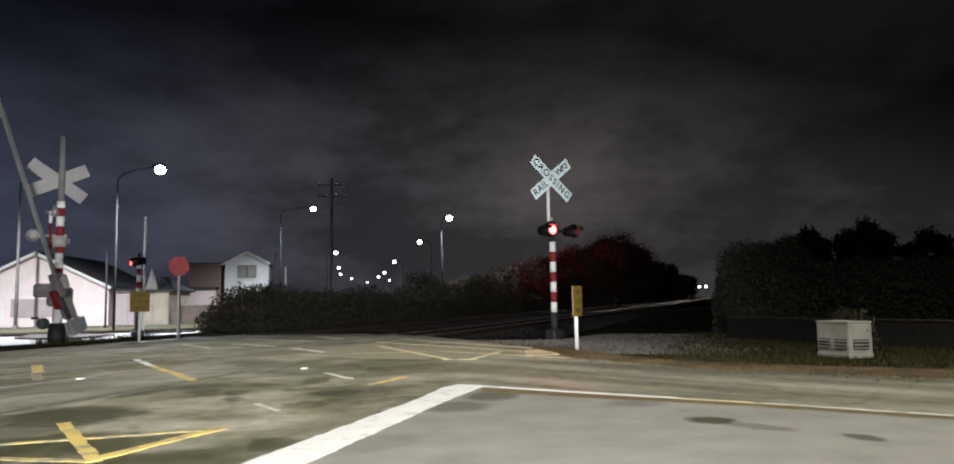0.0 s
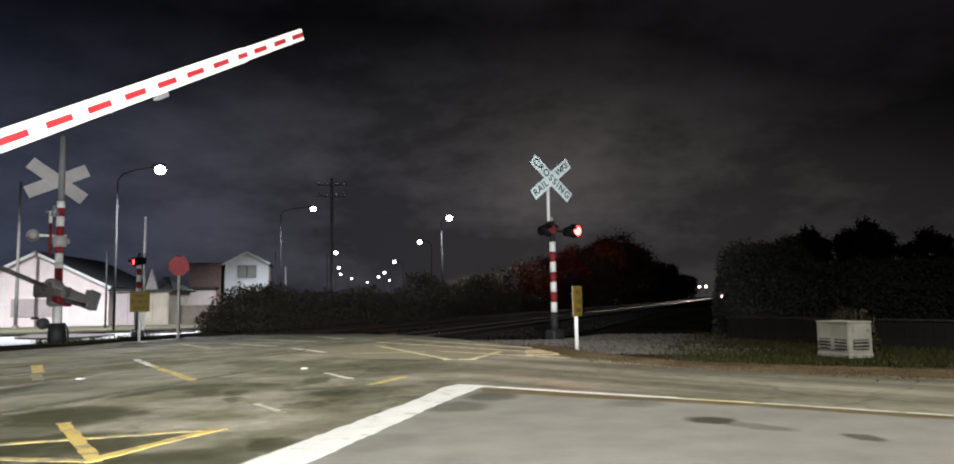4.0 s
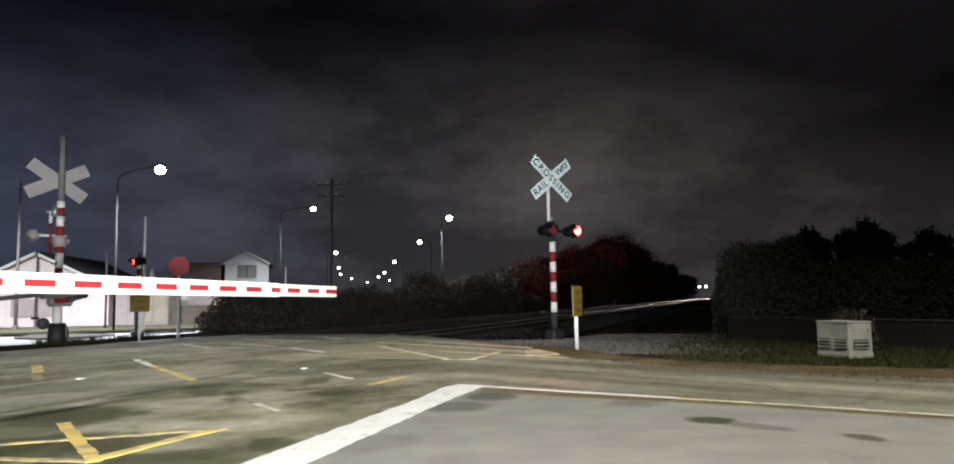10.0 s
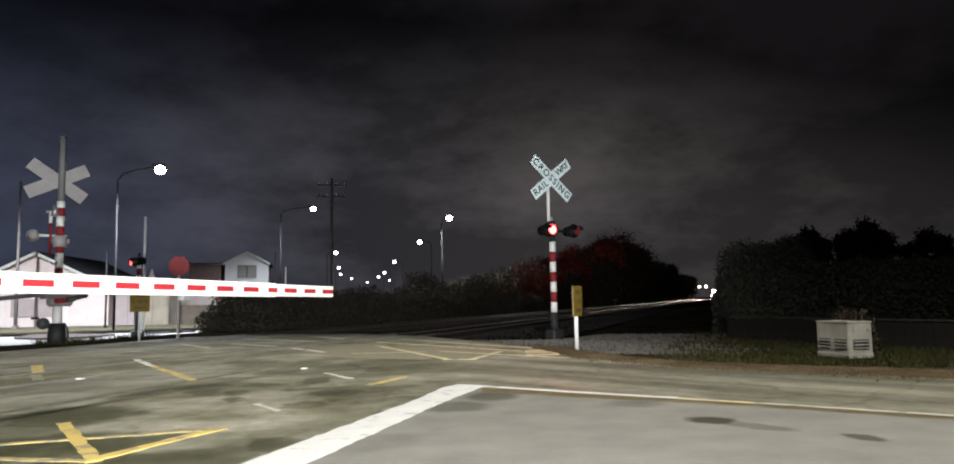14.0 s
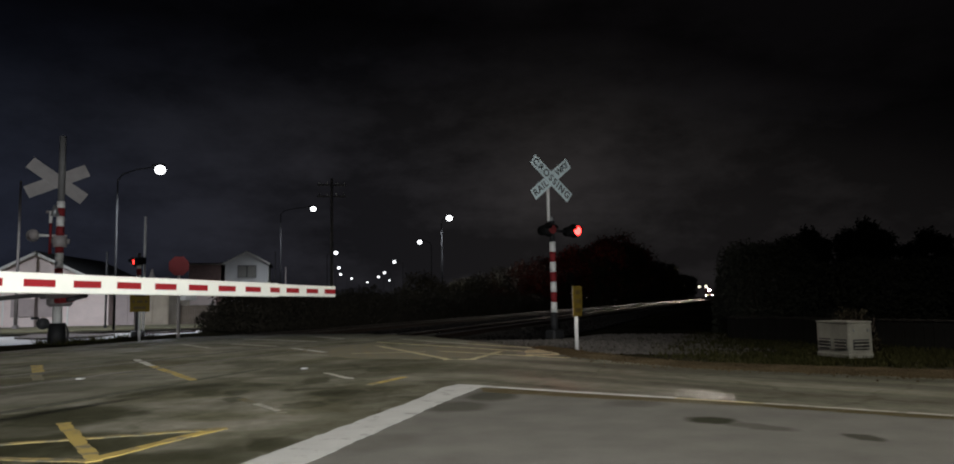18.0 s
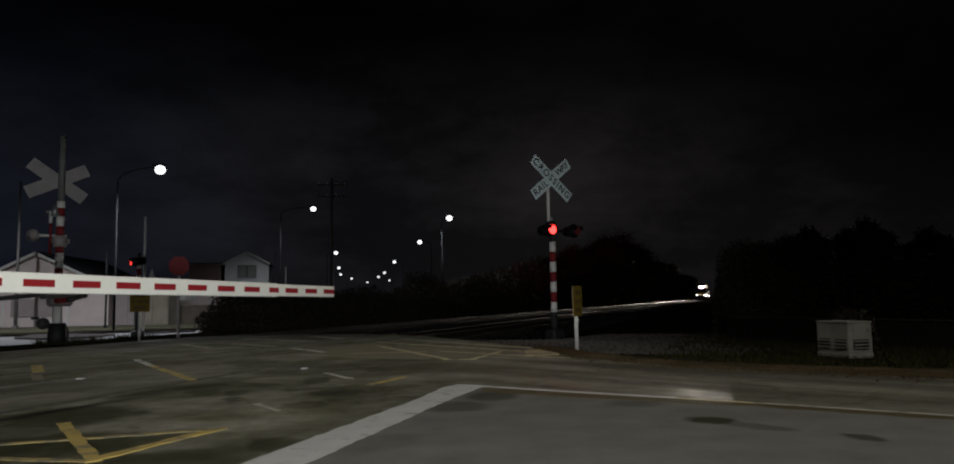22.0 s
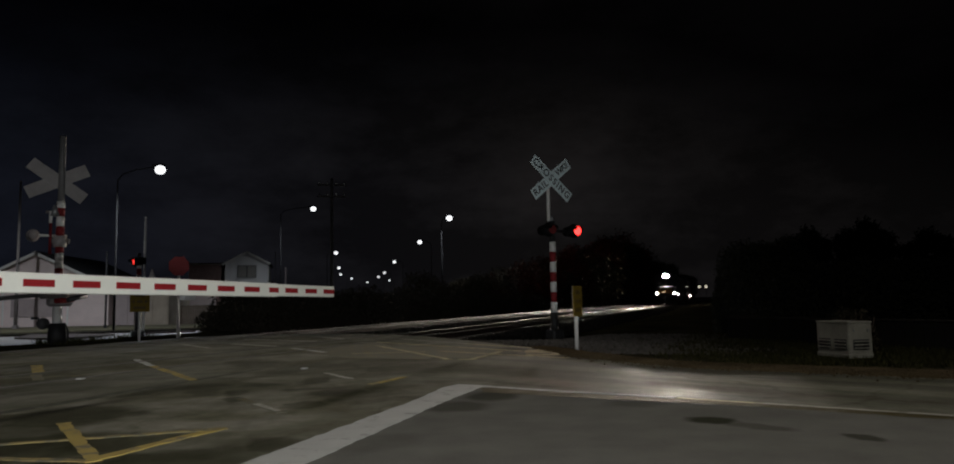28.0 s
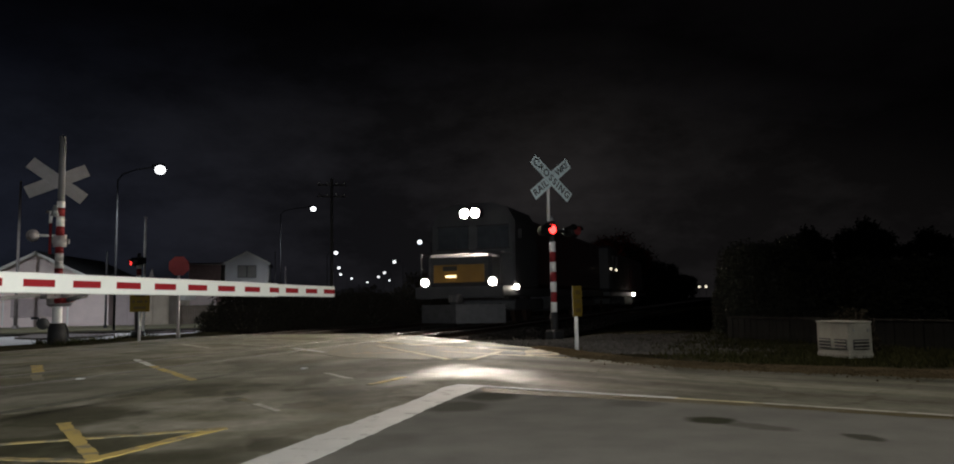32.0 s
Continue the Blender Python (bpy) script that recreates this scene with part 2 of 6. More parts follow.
def asphalt_material():
    """Old patched asphalt: pale worn lanes, dark damp repairs with ragged edges, tyre-dark streaks and aggregate grain."""
    m = bpy.data.materials.new("asphalt")
    m.use_nodes = True
    nt = m.node_tree
    L = nt.links.new
    b = nt.nodes["Principled BSDF"]
    co = nt.nodes.new("ShaderNodeTexCoord")

    def noise_at(scale, detail, rough=0.5, stretch=None, turn=0.0, distort=0.0):
        n = nt.nodes.new("ShaderNodeTexNoise")
        n.inputs["Scale"].default_value, n.inputs["Detail"].default_value = scale, detail
        n.inputs["Roughness"].default_value, n.inputs["Distortion"].default_value = rough, distort
        if stretch:
            mp = nt.nodes.new("ShaderNodeMapping")
            mp.vector_type = "TEXTURE"
            mp.inputs["Scale"].default_value = stretch
            mp.inputs["Rotation"].default_value = (0, 0, turn)
            L(co.outputs["Object"], mp.inputs["Vector"])
            L(mp.outputs["Vector"], n.inputs["Vector"])
        else:
            L(co.outputs["Object"], n.inputs["Vector"])
        return n.outputs["Fac"]

    def ramp(fac, p0, c0, p1, c1):
        r = nt.nodes.new("ShaderNodeValToRGB")
        r.color_ramp.elements[0].position, r.color_ramp.elements[1].position = p0, p1
        r.color_ramp.elements[0].color, r.color_ramp.elements[1].color = (*c0, 1), (*c1, 1)
        L(fac, r.inputs["Fac"])
        return r.outputs["Color"]

    def mult(a, c):
        x = nt.nodes.new("ShaderNodeMix")
        x.data_type, x.blend_type = "RGBA", "MULTIPLY"
        x.inputs[0].default_value = 1.0
        L(a, x.inputs[6])
        L(c, x.inputs[7])
        return x.outputs[2]

    base = ramp(noise_at(0.5, 3), 0.3, (0.150, 0.146, 0.120), 0.7, (0.215, 0.208, 0.180))
    patch = ramp(noise_at(0.75, 7, 0.58, (1.25, 1.0, 1.0), radians(20), 0.5), 0.42, (0.62, 0.62, 0.52), 0.52, (1, 1, 1))
    blot = ramp(noise_at(1.7, 5, 0.55, (1.15, 0.9, 1.0), radians(15), 0.5), 0.38, (0.74, 0.74, 0.67), 0.56, (1.06, 1.055, 1.04))
    # tyre-polished bands: along the crossing on one side, along the through road on the other
    band_a = ramp(noise_at(1.2, 3, 0.5, (5.0, 0.6, 1.0), radians(74)), 0.36, (0.89, 0.89, 0.85), 0.60, (1.04, 1.035, 1.02))
    band_b = ramp(noise_at(1.5, 3, 0.5, (9.0, 0.62, 1.0), radians(-43)), 0.38, (0.56, 0.55, 0.52), 0.60, (1.16, 1.15, 1.15))
    where = nt.nodes.new("ShaderNodeSeparateXYZ")
    L(co.outputs["Object"], where.inputs[0])
    lane_side = nt.nodes.new("ShaderNodeMapRange")
    lane_side.inputs["From Min"].default_value, lane_side.inputs["From Max"].default_value = -1.2, 0.6
    L(where.outputs["X"], lane_side.inputs["Value"])
    bands = nt.nodes.new("ShaderNodeMix")
    bands.data_type = "RGBA"
    L(lane_side.outputs["Result"], bands.inputs[0])
    L(band_a, bands.inputs[6])
    L(band_b, bands.inputs[7])
    streak = bands.outputs[2]
    plain = nt.nodes.new("ShaderNodeMath")
    plain.operation = "MULTIPLY"
    plain.inputs[1].default_value = 0.75
    L(lane_side.outputs["Result"], plain.inputs[0])

    def calmer(colour):
        x = nt.nodes.new("ShaderNodeMix")
        x.data_type = "RGBA"
        x.inputs[7].default_value = (0.97, 0.97, 0.95, 1)
        L(plain.outputs[0], x.inputs[0])
        L(colour, x.inputs[6])
        return x.outputs[2]

    patch, blot = calmer(patch), calmer(blot)
    crack_warp = nt.nodes.new("ShaderNodeTexNoise")
    crack_warp.inputs["Scale"].default_value, crack_warp.inputs["Detail"].default_value = 1.3, 5.0
    L(co.outputs["Object"], crack_warp.inputs["Vector"])
    warp = nt.nodes.new("ShaderNodeVectorMath")
    warp.operation = "MULTIPLY_ADD"
    warp.inputs[1].default_value = (1.1, 1.1, 0.0)
    L(crack_warp.outputs["Color"], warp.inputs[0])
    L(co.outputs["Object"], warp.inputs[2])
    cells = nt.nodes.new("ShaderNodeTexVoronoi")
    cells.feature = "DISTANCE_TO_EDGE"
    cells.inputs["Scale"].default_value = 0.45
    L(warp.outputs[0], cells.inputs["Vector"])
    crack = ramp(cells.outputs["Distance"], 0.003, (0.74, 0.74, 0.69), 0.013, (1, 1, 1))
    mottle = ramp(noise_at(7.0, 6, 0.62, (1.0, 1.5, 1.0), 0.25, 0.3), 0.36, (0.82, 0.82, 0.77), 0.62, (1.08, 1.075, 1.06))
    grain = noise_at(190.0, 3, 0.7)
    g = ramp(grain, 0.3, (0.72, 0.72, 0.72), 0.7, (1.22, 1.22, 1.2))
    worn = stained(nt, co, mult(mult(mult(mult(mult(mult(base, patch), streak), blot), mottle), crack), g), ROAD_PALE, (1.26, 1.25, 1.29), 0.6, 0.22)
    L(stained(nt, co, worn, ROAD_STAINS_AND_DIMMING, (0.31, 0.32, 0.24), 0.45, 0.26), b.inputs["Base Color"])
    rr = ramp(noise_at(0.62, 5, 0.55, (1.6, 0.9, 1.0), radians(75), 0.5), 0.42, (0.55, 0.55, 0.55), 0.52, (0.85, 0.85, 0.85))
    L(rr, b.inputs["Roughness"])
    b.inputs["Specular IOR Level"].default_value = 0.12
    bp = nt.nodes.new("ShaderNodeBump")
    bp.inputs["Strength"].default_value, bp.inputs["Distance"].default_value = 0.35, 0.006
    L(grain, bp.inputs["Height"])
    L(bp.outputs["Normal"], b.inputs["Normal"])
    return m


def paint_material(name, colour, under, wear):
    """Road paint worn through to the asphalt in flakes."""
    m = material(name, colour, 0.75, vary=0.12, scale=4.0, fine=120, bump=0.2, spec=0.2)
    nt = m.node_tree
    n = nt.nodes.new("ShaderNodeTexNoise")
    n.inputs["Scale"].default_value, n.inputs["Detail"].default_value, n.inputs["Roughness"].default_value = 5.5, 8.0, 0.7
    co = [x for x in nt.nodes if x.bl_idname == "ShaderNodeTexCoord"][0]
    nt.links.new(co.outputs["Object"], n.inputs["Vector"])
    r = nt.nodes.new("ShaderNodeValToRGB")
    r.color_ramp.elements[0].position, r.color_ramp.elements[1].position = wear - 0.05, wear + 0.06
    nt.links.new(n.outputs["Fac"], r.inputs["Fac"])
    mix = nt.nodes.new("ShaderNodeMix")
    mix.data_type = "RGBA"
    mix.inputs[6].default_value = (*under, 1)
    ramp = [x for x in nt.nodes if x.bl_idname == "ShaderNodeValToRGB"][0]
    nt.links.new(r.outputs["Color"], mix.inputs[0])
    nt.links.new(ramp.outputs["Color"], mix.inputs[7])
    nt.links.new(mix.outputs[2], nt.nodes["Principled BSDF"].inputs["Base Color"])
    return m


ASPHALT = asphalt_material()
PAINT_W = paint_material("worn_white_road_paint", (0.475, 0.475, 0.455), (0.24, 0.235, 0.22), 0.375)
PAINT_Y = paint_material("worn_yellow_road_paint", (0.42, 0.315, 0.095), (0.17, 0.155, 0.11), 0.445)
PAINT_F = paint_material("faded_yellow_road_paint", (0.45, 0.40, 0.24), (0.165, 0.155, 0.12), 0.43)
# yellow paint, more worn and darkened to stand for weaker light at the near left
PAINT_D = paint_material("dimmed_yellow_road_paint", (0.32, 0.25, 0.10), (0.13, 0.125, 0.09), 0.47)
TAR = paint_material("damp_tar_joint", (0.065, 0.064, 0.045), (0.13, 0.127, 0.10), 0.44)
PAINT_P = paint_material("faded_white_road_paint", (0.38, 0.37, 0.32), (0.16, 0.155, 0.13), 0.41)
PAINT_G = paint_material("nearly_gone_yellow_road_paint", (0.195, 0.160, 0.080), (0.145, 0.137, 0.102), 0.55)
LANE = material("worn_lane_seal", (0.162, 0.156, 0.140), 0.9, vary=0.22, scale=2.4, fine=210, bump=0.35, spec=0.0)
lane_nodes = LANE.node_tree
lane_ramp = [x for x in lane_nodes.nodes if x.bl_idname == "ShaderNodeValToRGB"][0]
lane_co = [x for x in lane_nodes.nodes if x.bl_idname == "ShaderNodeTexCoord"][0]
lane_nodes.links.new(stained(lane_nodes, lane_co, lane_ramp.outputs["Color"], LANE_STAINS, (0.26, 0.27, 0.21), 0.22, 0.34), lane_nodes.nodes["Principled BSDF"].inputs["Base Color"])
PAINT_O = paint_material("dirty_olive_road_paint", (0.078, 0.062, 0.026), (0.105, 0.090, 0.055), 0.44)
PAINT_B = paint_material("pale_yellow_block_paint", (0.44, 0.37, 0.22), (0.14, 0.125, 0.09), 0.45)
# dark colour that holds the shade along the islands' kerbs
ISLE = material("dark_kerb_shade", (0.05, 0.035, 0.03), 0.9, vary=0.4, scale=1.5, fine=20, bump=0.4)
GRASS = material("dry_grass_and_dirt", (0.046, 0.042, 0.027), 0.9, vary=0.6, scale=0.7, fine=14, bump=0.6, spec=0.0)
# paler copy of the grass, with the lamplight put into its colour
LAWN = material("lamplit_mown_lawn", (0.11, 0.10, 0.055), 0.9, vary=0.45, scale=0.9, fine=18, bump=0.5)
# road colour raised well above asphalt, for strong lamplight on it
CHIP = material("lamplit_chip_seal", (0.30, 0.29, 0.28), 0.85, vary=0.25, scale=0.6, fine=60, bump=0.3)
MACHINE = material("faded_grey_machine_paint", (0.23, 0.205, 0.20), 0.7, vary=0.3, scale=5, fine=40, bump=0.12)
BLADE = leafy("grass_blade", (0.031, 0.031, 0.011), (0.060, 0.056, 0.021))
DIRT = material("reddish_gravel_dirt", (0.090, 0.068, 0.040), 0.9, vary=0.5, scale=1.4, fine=40, bump=0.6, spec=0.0)
VERGE_STONE = material("pale_verge_gravel", (0.115, 0.105, 0.095), 0.9, vary=0.5, scale=9, fine=50, bump=0.4, spec=0.0)
RAIL_DULL = material("dull_rail_head", (0.13, 0.122, 0.105), 0.5, 0.4, vary=0.4, scale=2, fine=40, bump=0.05)
FILL = material("dirt_packed_flangeway", (0.15, 0.143, 0.118), 0.9, vary=0.3, scale=6, fine=60, bump=0.3, spec=0.0)
BALLAST = material("ballast_stone", (0.042, 0.038, 0.035), 0.85, vary=0.5, scale=9, fine=50, bump=0.4, spec=0.0)
BED = material("ballast_bed", (0.03, 0.027, 0.025), 0.95, vary=0.6, scale=5, fine=45, bump=0.9, spec=0.0)
RAIL_TOP = material("polished_rail_head", (0.58, 0.55, 0.52), 0.15, 0.95, vary=0.15, scale=3, fine=90, bump=0.0)
RAIL_OLD = material("tarnished_rail_head", (0.055, 0.045, 0.038), 0.6, 0.0, vary=0.4, scale=2, fine=40, bump=0.05, spec=0.15)
RUST = material("rusty_rail_web", (0.04, 0.026, 0.02), 0.85, vary=0.4, scale=8, fine=90, bump=0.3, spec=0.1)
SLEEPER = material("weathered_sleeper", (0.045, 0.04, 0.035), 0.9, vary=0.45, scale=5, fine=70, bump=0.5, spec=0.1)
CONCRETE = material("pale_concrete", (0.36, 0.35, 0.295), 0.85, vary=0.4, scale=3, fine=70, bump=0.3)
ARM_W = material("white_reflective_arm", (0.80, 0.80, 0.72), 0.4, vary=0.06, scale=3, fine=60, bump=0.03)
ARM_G = material("bare_grey_arm_back", (0.17, 0.167, 0.165), 0.6, vary=0.2, scale=4, fine=50, bump=0.05)
WEIGHT = material("grey_cast_weight", (0.20, 0.205, 0.21), 0.7, vary=0.3, scale=5, fine=40, bump=0.15)
LAMP_BACK = material("faded_pale_lamp_housing", (0.42, 0.38, 0.37), 0.6, vary=0.2, scale=6, fine=50, bump=0.08)
ARM_R = material("red_reflective_band", (0.27, 0.016, 0.02), 0.8, vary=0.15, scale=5, fine=60, bump=0.03, spec=0.15)
POLE_W = material("white_post_paint", (0.75, 0.74, 0.71), 0.5, vary=0.12, scale=5, fine=50, bump=0.06)
POLE_R = material("red_post_paint", (0.22, 0.022, 0.025), 0.75, vary=0.25, scale=5, fine=50, bump=0.06, spec=0.2)
GALV = material("galvanised_steel", (0.42, 0.43, 0.44), 0.42, 0.75, vary=0.25, scale=7, fine=80, bump=0.08)
BLACK = material("matt_black_enamel", (0.012, 0.012, 0.013), 0.7, vary=0.3, scale=7, fine=60, bump=0.08)
HEAD_BLACK = material("sooty_black_lamp_case", (0.006, 0.006, 0.006), 0.9, vary=0.3, scale=7, fine=60, bump=0.08, spec=0.1)
DARK = material("dark_painted_metal", (0.055, 0.055, 0.058), 0.6, vary=0.4, scale=6, fine=60, bump=0.12)
SIGN_W = material("white_sign_sheeting", (0.78, 0.91, 0.92), 0.35, vary=0.08, scale=5, fine=60, bump=0.02)
SIGN_B = material("unpainted_sign_back", (0.29, 0.27, 0.265), 0.6, 0.1, vary=0.2, scale=5, fine=60, bump=0.06)
SIGN_Y = material("yellow_sign_sheeting", (0.22, 0.15, 0.025), 0.9, vary=0.15, scale=6, fine=60, bump=0.03, spec=0.1)
SIGN_R = material("red_sign_sheeting", (0.34, 0.075, 0.08), 0.9, vary=0.15, scale=4, fine=60, bump=0.03, spec=0.1)
LETTER_F = material("faded_brown_lettering", (0.11, 0.07, 0.015), 0.6, vary=0.2, bump=0.0)
POLE_G = material("weathered_grey_lamp_pole", (0.04, 0.04, 0.042), 0.9, 0.0, vary=0.3, scale=4, fine=60, bump=0.08, spec=0.0)
LETTER = material("black_sign_lettering", (0.02, 0.02, 0.022), 0.5, vary=0.1, bump=0.0)
WOOD = material("weathered_pole_timber", (0.125, 0.115, 0.11), 0.9, vary=0.4, scale=3, fine=60, bump=0.4)
FENCE = material("stained_timber_fence", (0.020, 0.019, 0.017), 0.9, vary=0.4, scale=3, fine=50, bump=0.3, spec=0.05)
# white wall with the signals' red light tinted into its colour
WHITE_WALL = material("pink_tinted_white_cladding", (0.80, 0.67, 0.645), 0.7, vary=0.12, scale=1.2, fine=20, bump=0.1)
HOUSE_WALL = material("white_rendered_wall", (0.70, 0.70, 0.71), 0.75, vary=0.12, scale=1.0, fine=18, bump=0.1)
PANEL = material("greyish_pink_door_panel", (0.42, 0.35, 0.345), 0.65, vary=0.12, scale=2, fine=20, bump=0.08)
BROWN_FENCE = material("weathered_brown_palings", (0.20, 0.16, 0.125), 0.85, vary=0.35, scale=2, fine=30, bump=0.2)
CREAM_WALL = material("weathered_cream_block", (0.40, 0.34, 0.27), 0.75, vary=0.25, scale=1.2, fine=20, bump=0.15)
BRICK_WALL = material("brown_brick_wall", (0.26, 0.17, 0.155), 0.85, vary=0.3, scale=4, fine=30, bump=0.3)
ROOF = material("dark_steel_roofing", (0.022, 0.023, 0.026), 0.8, 0.0, vary=0.3, scale=2, fine=20, bump=0.1)
ROOF_RED = material("faded_red_roofing", (0.06, 0.036, 0.034), 0.7, vary=0.3, scale=2, fine=20, bump=0.1)
FRAME = material("dark_window_joinery", (0.04, 0.042, 0.045), 0.4, vary=0.2, bump=0.03)
GLASS = material("dark_window_glass", (0.05, 0.055, 0.06), 0.06, vary=0.2, scale=2, fine=4, bump=0.0, spec=0.9)
CURTAIN = material("grey_curtain", (0.28, 0.27, 0.25), 0.9, vary=0.2, scale=6, fine=40, bump=0.2)
HEDGE = leafy("hedge_leaf", (0.036, 0.031, 0.024), (0.050, 0.044, 0.032))
HEDGE_D = leafy("dark_conifer_leaf", (0.058, 0.060, 0.048), (0.074, 0.076, 0.058))
TREE = leafy("tree_leaf", (0.07, 0.068, 0.045), (0.105, 0.103, 0.07))
SCRUB = leafy("dry_scrub_leaf", (0.045, 0.038, 0.024), (0.075, 0.062, 0.04))
BARK = material("tree_bark", (0.10, 0.08, 0.06), 0.9, vary=0.4, scale=5, fine=40, bump=0.6)
LAMP_ON = glow("lit_lamp_lens", (0.95, 0.97, 1.0), 12.0)
RED_ON = glow("lit_red_lens", (1.0, 0.035, 0.03), 34.0)
RED_OFF = material("unlit_red_lens", (0.16, 0.03, 0.03), 0.25, vary=0.2, bump=0.0)
HEAD_ON = glow("lit_headlight_lens", (1.0, 0.88, 0.74), 20000.0)
BEAM_ON = glow("lit_beam_disc", (1.0, 0.88, 0.74), 35000000.0)
DITCH_ON = glow("lit_ditch_light_lens", (1.0, 0.90, 0.78), 230.0)
MARKER_ON = glow("lit_marker_lens", (1.0, 0.80, 0.45), 14.0)
FAR_LIT = glow("lit_distant_lamp", (1.0, 0.88, 0.68), 14.0)
LOCO_Y = material("yellow_locomotive_paint", (0.24, 0.13, 0.025), 0.45, vary=0.2, scale=2, fine=30, bump=0.04)
LOCO_G = material("grey_locomotive_paint", (0.045, 0.045, 0.048), 0.5, vary=0.25, scale=2, fine=30, bump=0.04)
LOCO_R = material("maroon_locomotive_paint", (0.05, 0.016, 0.014), 0.45, vary=0.2, scale=2, fine=30, bump=0.04)


# ---- mesh tools ----
def box(bm, c, s, m=None, bevel=0.0):
    t = Matrix.Translation(c) @ Matrix.Diagonal((*s, 1))
    r = bmesh.ops.create_cube(bm, size=1.0, matrix=(m @ t) if m else t)
    if bevel:
        edges = list({e for v in r["verts"] for e in v.link_edges})
        bmesh.ops.bevel(bm, geom=edges, offset=bevel, segments=1, affect="EDGES")


def tube(bm, a, b, r0, r1=None, seg=12):
    a, b = Vector(a), Vector(b)
    d = b - a
    m = Matrix.Translation((a + b) / 2) @ d.to_track_quat("Z", "Y").to_matrix().to_4x4()
    bmesh.ops.create_cone(bm, cap_ends=True, segments=seg, radius1=r0, radius2=r0 if r1 is None else r1, depth=d.length, matrix=m)


def slab(bm, pts, z0, z1, m=None):
    """A flat polygon (x, y) with straight sides from z0 to z1."""
    m = m or Matrix.Identity(4)
    lo = [bm.verts.new(m @ Vector((x, y, z0))) for x, y in pts]
    hi = [bm.verts.new(m @ Vector((x, y, z1))) for x, y in pts]
    faces = [bm.faces.new(hi), bm.faces.new(lo[::-1])]
    k = len(pts)
    for i in range(k):
        faces.append(bm.faces.new((lo[i], lo[(i + 1) % k], hi[(i + 1) % k], hi[i])))
    bmesh.ops.recalc_face_normals(bm, faces=faces)


def mesh_of(name, bm, mat, smooth=False):
    me = bpy.data.meshes.new(name)
    bm.to_mesh(me)
    bm.free()
    for one in (mat if isinstance(mat, (list, tuple)) else (mat,)):
        me.materials.append(one)
    if smooth:
        me.polygons.foreach_set("use_smooth", [True] * len(me.polygons))
    return me


def part(name, bm, mat, parent, label="", smooth=False):
    ob = new(name, bm if isinstance(bm, bpy.types.Mesh) else mesh_of(name, bm, mat, smooth))
    ob.parent = parent
    return tagged(ob, label)


def thing(name, m, label, category, group="", kind=""):
    ob = new(name)
    ob.empty_display_size = 0.2
    ob.matrix_world = m
    return tagged(ob, label, category, group, kind)


def solid(name, bm, mat, label="", category="", group="", kind="", smooth=False):
    return tagged(new(name, mesh_of(name, bm, mat, smooth)), label, category, group, kind)


def boxpart(name, c, s, mat, parent, label="", bevel=0.0, m=None):
    bm = bmesh.new()
    box(bm, c, s, m, bevel)
    return part(name, bm, mat, parent, label)


def tubepart(name, a, b, r0, mat, parent, label="", r1=None, seg=12):
    bm = bmesh.new()
    tube(bm, a, b, r0, r1, seg)
    return part(name, bm, mat, parent, label, seg > 8)


def leaves_mesh(name, centres, size, mat, rng, flat=0.0):
    """Many small pointed leaves, each its own island, from the place of each."""
    k = len(centres)
    a = rng.normal(size=(k, 3))
    a[:, 2] *= 1.0 - flat
    a /= np.linalg.norm(a, axis=1)[:, None] + 1e-9
    b = np.cross(a, rng.normal(size=(k, 3)))
    b /= np.linalg.norm(b, axis=1)[:, None] + 1e-9
    ln = size * rng.uniform(0.6, 1.4, size=(k, 1))
    v = np.stack([centres - a * ln, centres + b * ln * 0.45, centres + a * ln, centres - b * ln * 0.45], 1).reshape(-1, 3)
    me = bpy.data.meshes.new(name)
    me.vertices.add(4 * k)
    me.vertices.foreach_set("co", v.ravel())
    me.loops.add(4 * k)
    me.loops.foreach_set("vertex_index", np.arange(4 * k))
    me.polygons.add(k)
    me.polygons.foreach_set("loop_start", np.arange(k) * 4)
    me.polygons.foreach_set("loop_total", np.full(k, 4))
    me.update(calc_edges=True)
    me.materials.append(mat)
    return me


def words(text, size, m, mat, parent, name="lettering", span=0.0):
    """Bold lettering; its letters are spaced out until the word is span metres long."""
    cu = bpy.data.curves.new(name, "FONT")
    cu.body, cu.size, cu.align_x, cu.align_y, cu.extrude, cu.offset = text, size, "CENTER", "CENTER", 0.002, 0.003
    tmp = bpy.data.objects.new("tmp", cu)
    scene.collection.objects.link(tmp)
    wide = []
    for gap in (1.0, 1.5):
        cu.space_character = gap
        bpy.context.view_layer.update()
        wide.append(tmp.dimensions.x)
    if span:
        cu.space_character = 1.0 + 0.5 * (span - wide[0]) / max(1e-4, wide[1] - wide[0])
    bpy.context.view_layer.update()
    me = bpy.data.meshes.new_from_object(tmp.evaluated_get(bpy.context.evaluated_depsgraph_get()))
    bpy.data.objects.remove(tmp)
    mid = (min(v.co.x for v in me.vertices) + max(v.co.x for v in me.vertices)) / 2
    me.transform(Matrix.Translation((-mid, 0, 0)))
    me.transform(m)
    me.materials.clear()
    me.materials.append(mat)
    return part(name, me, mat, parent)


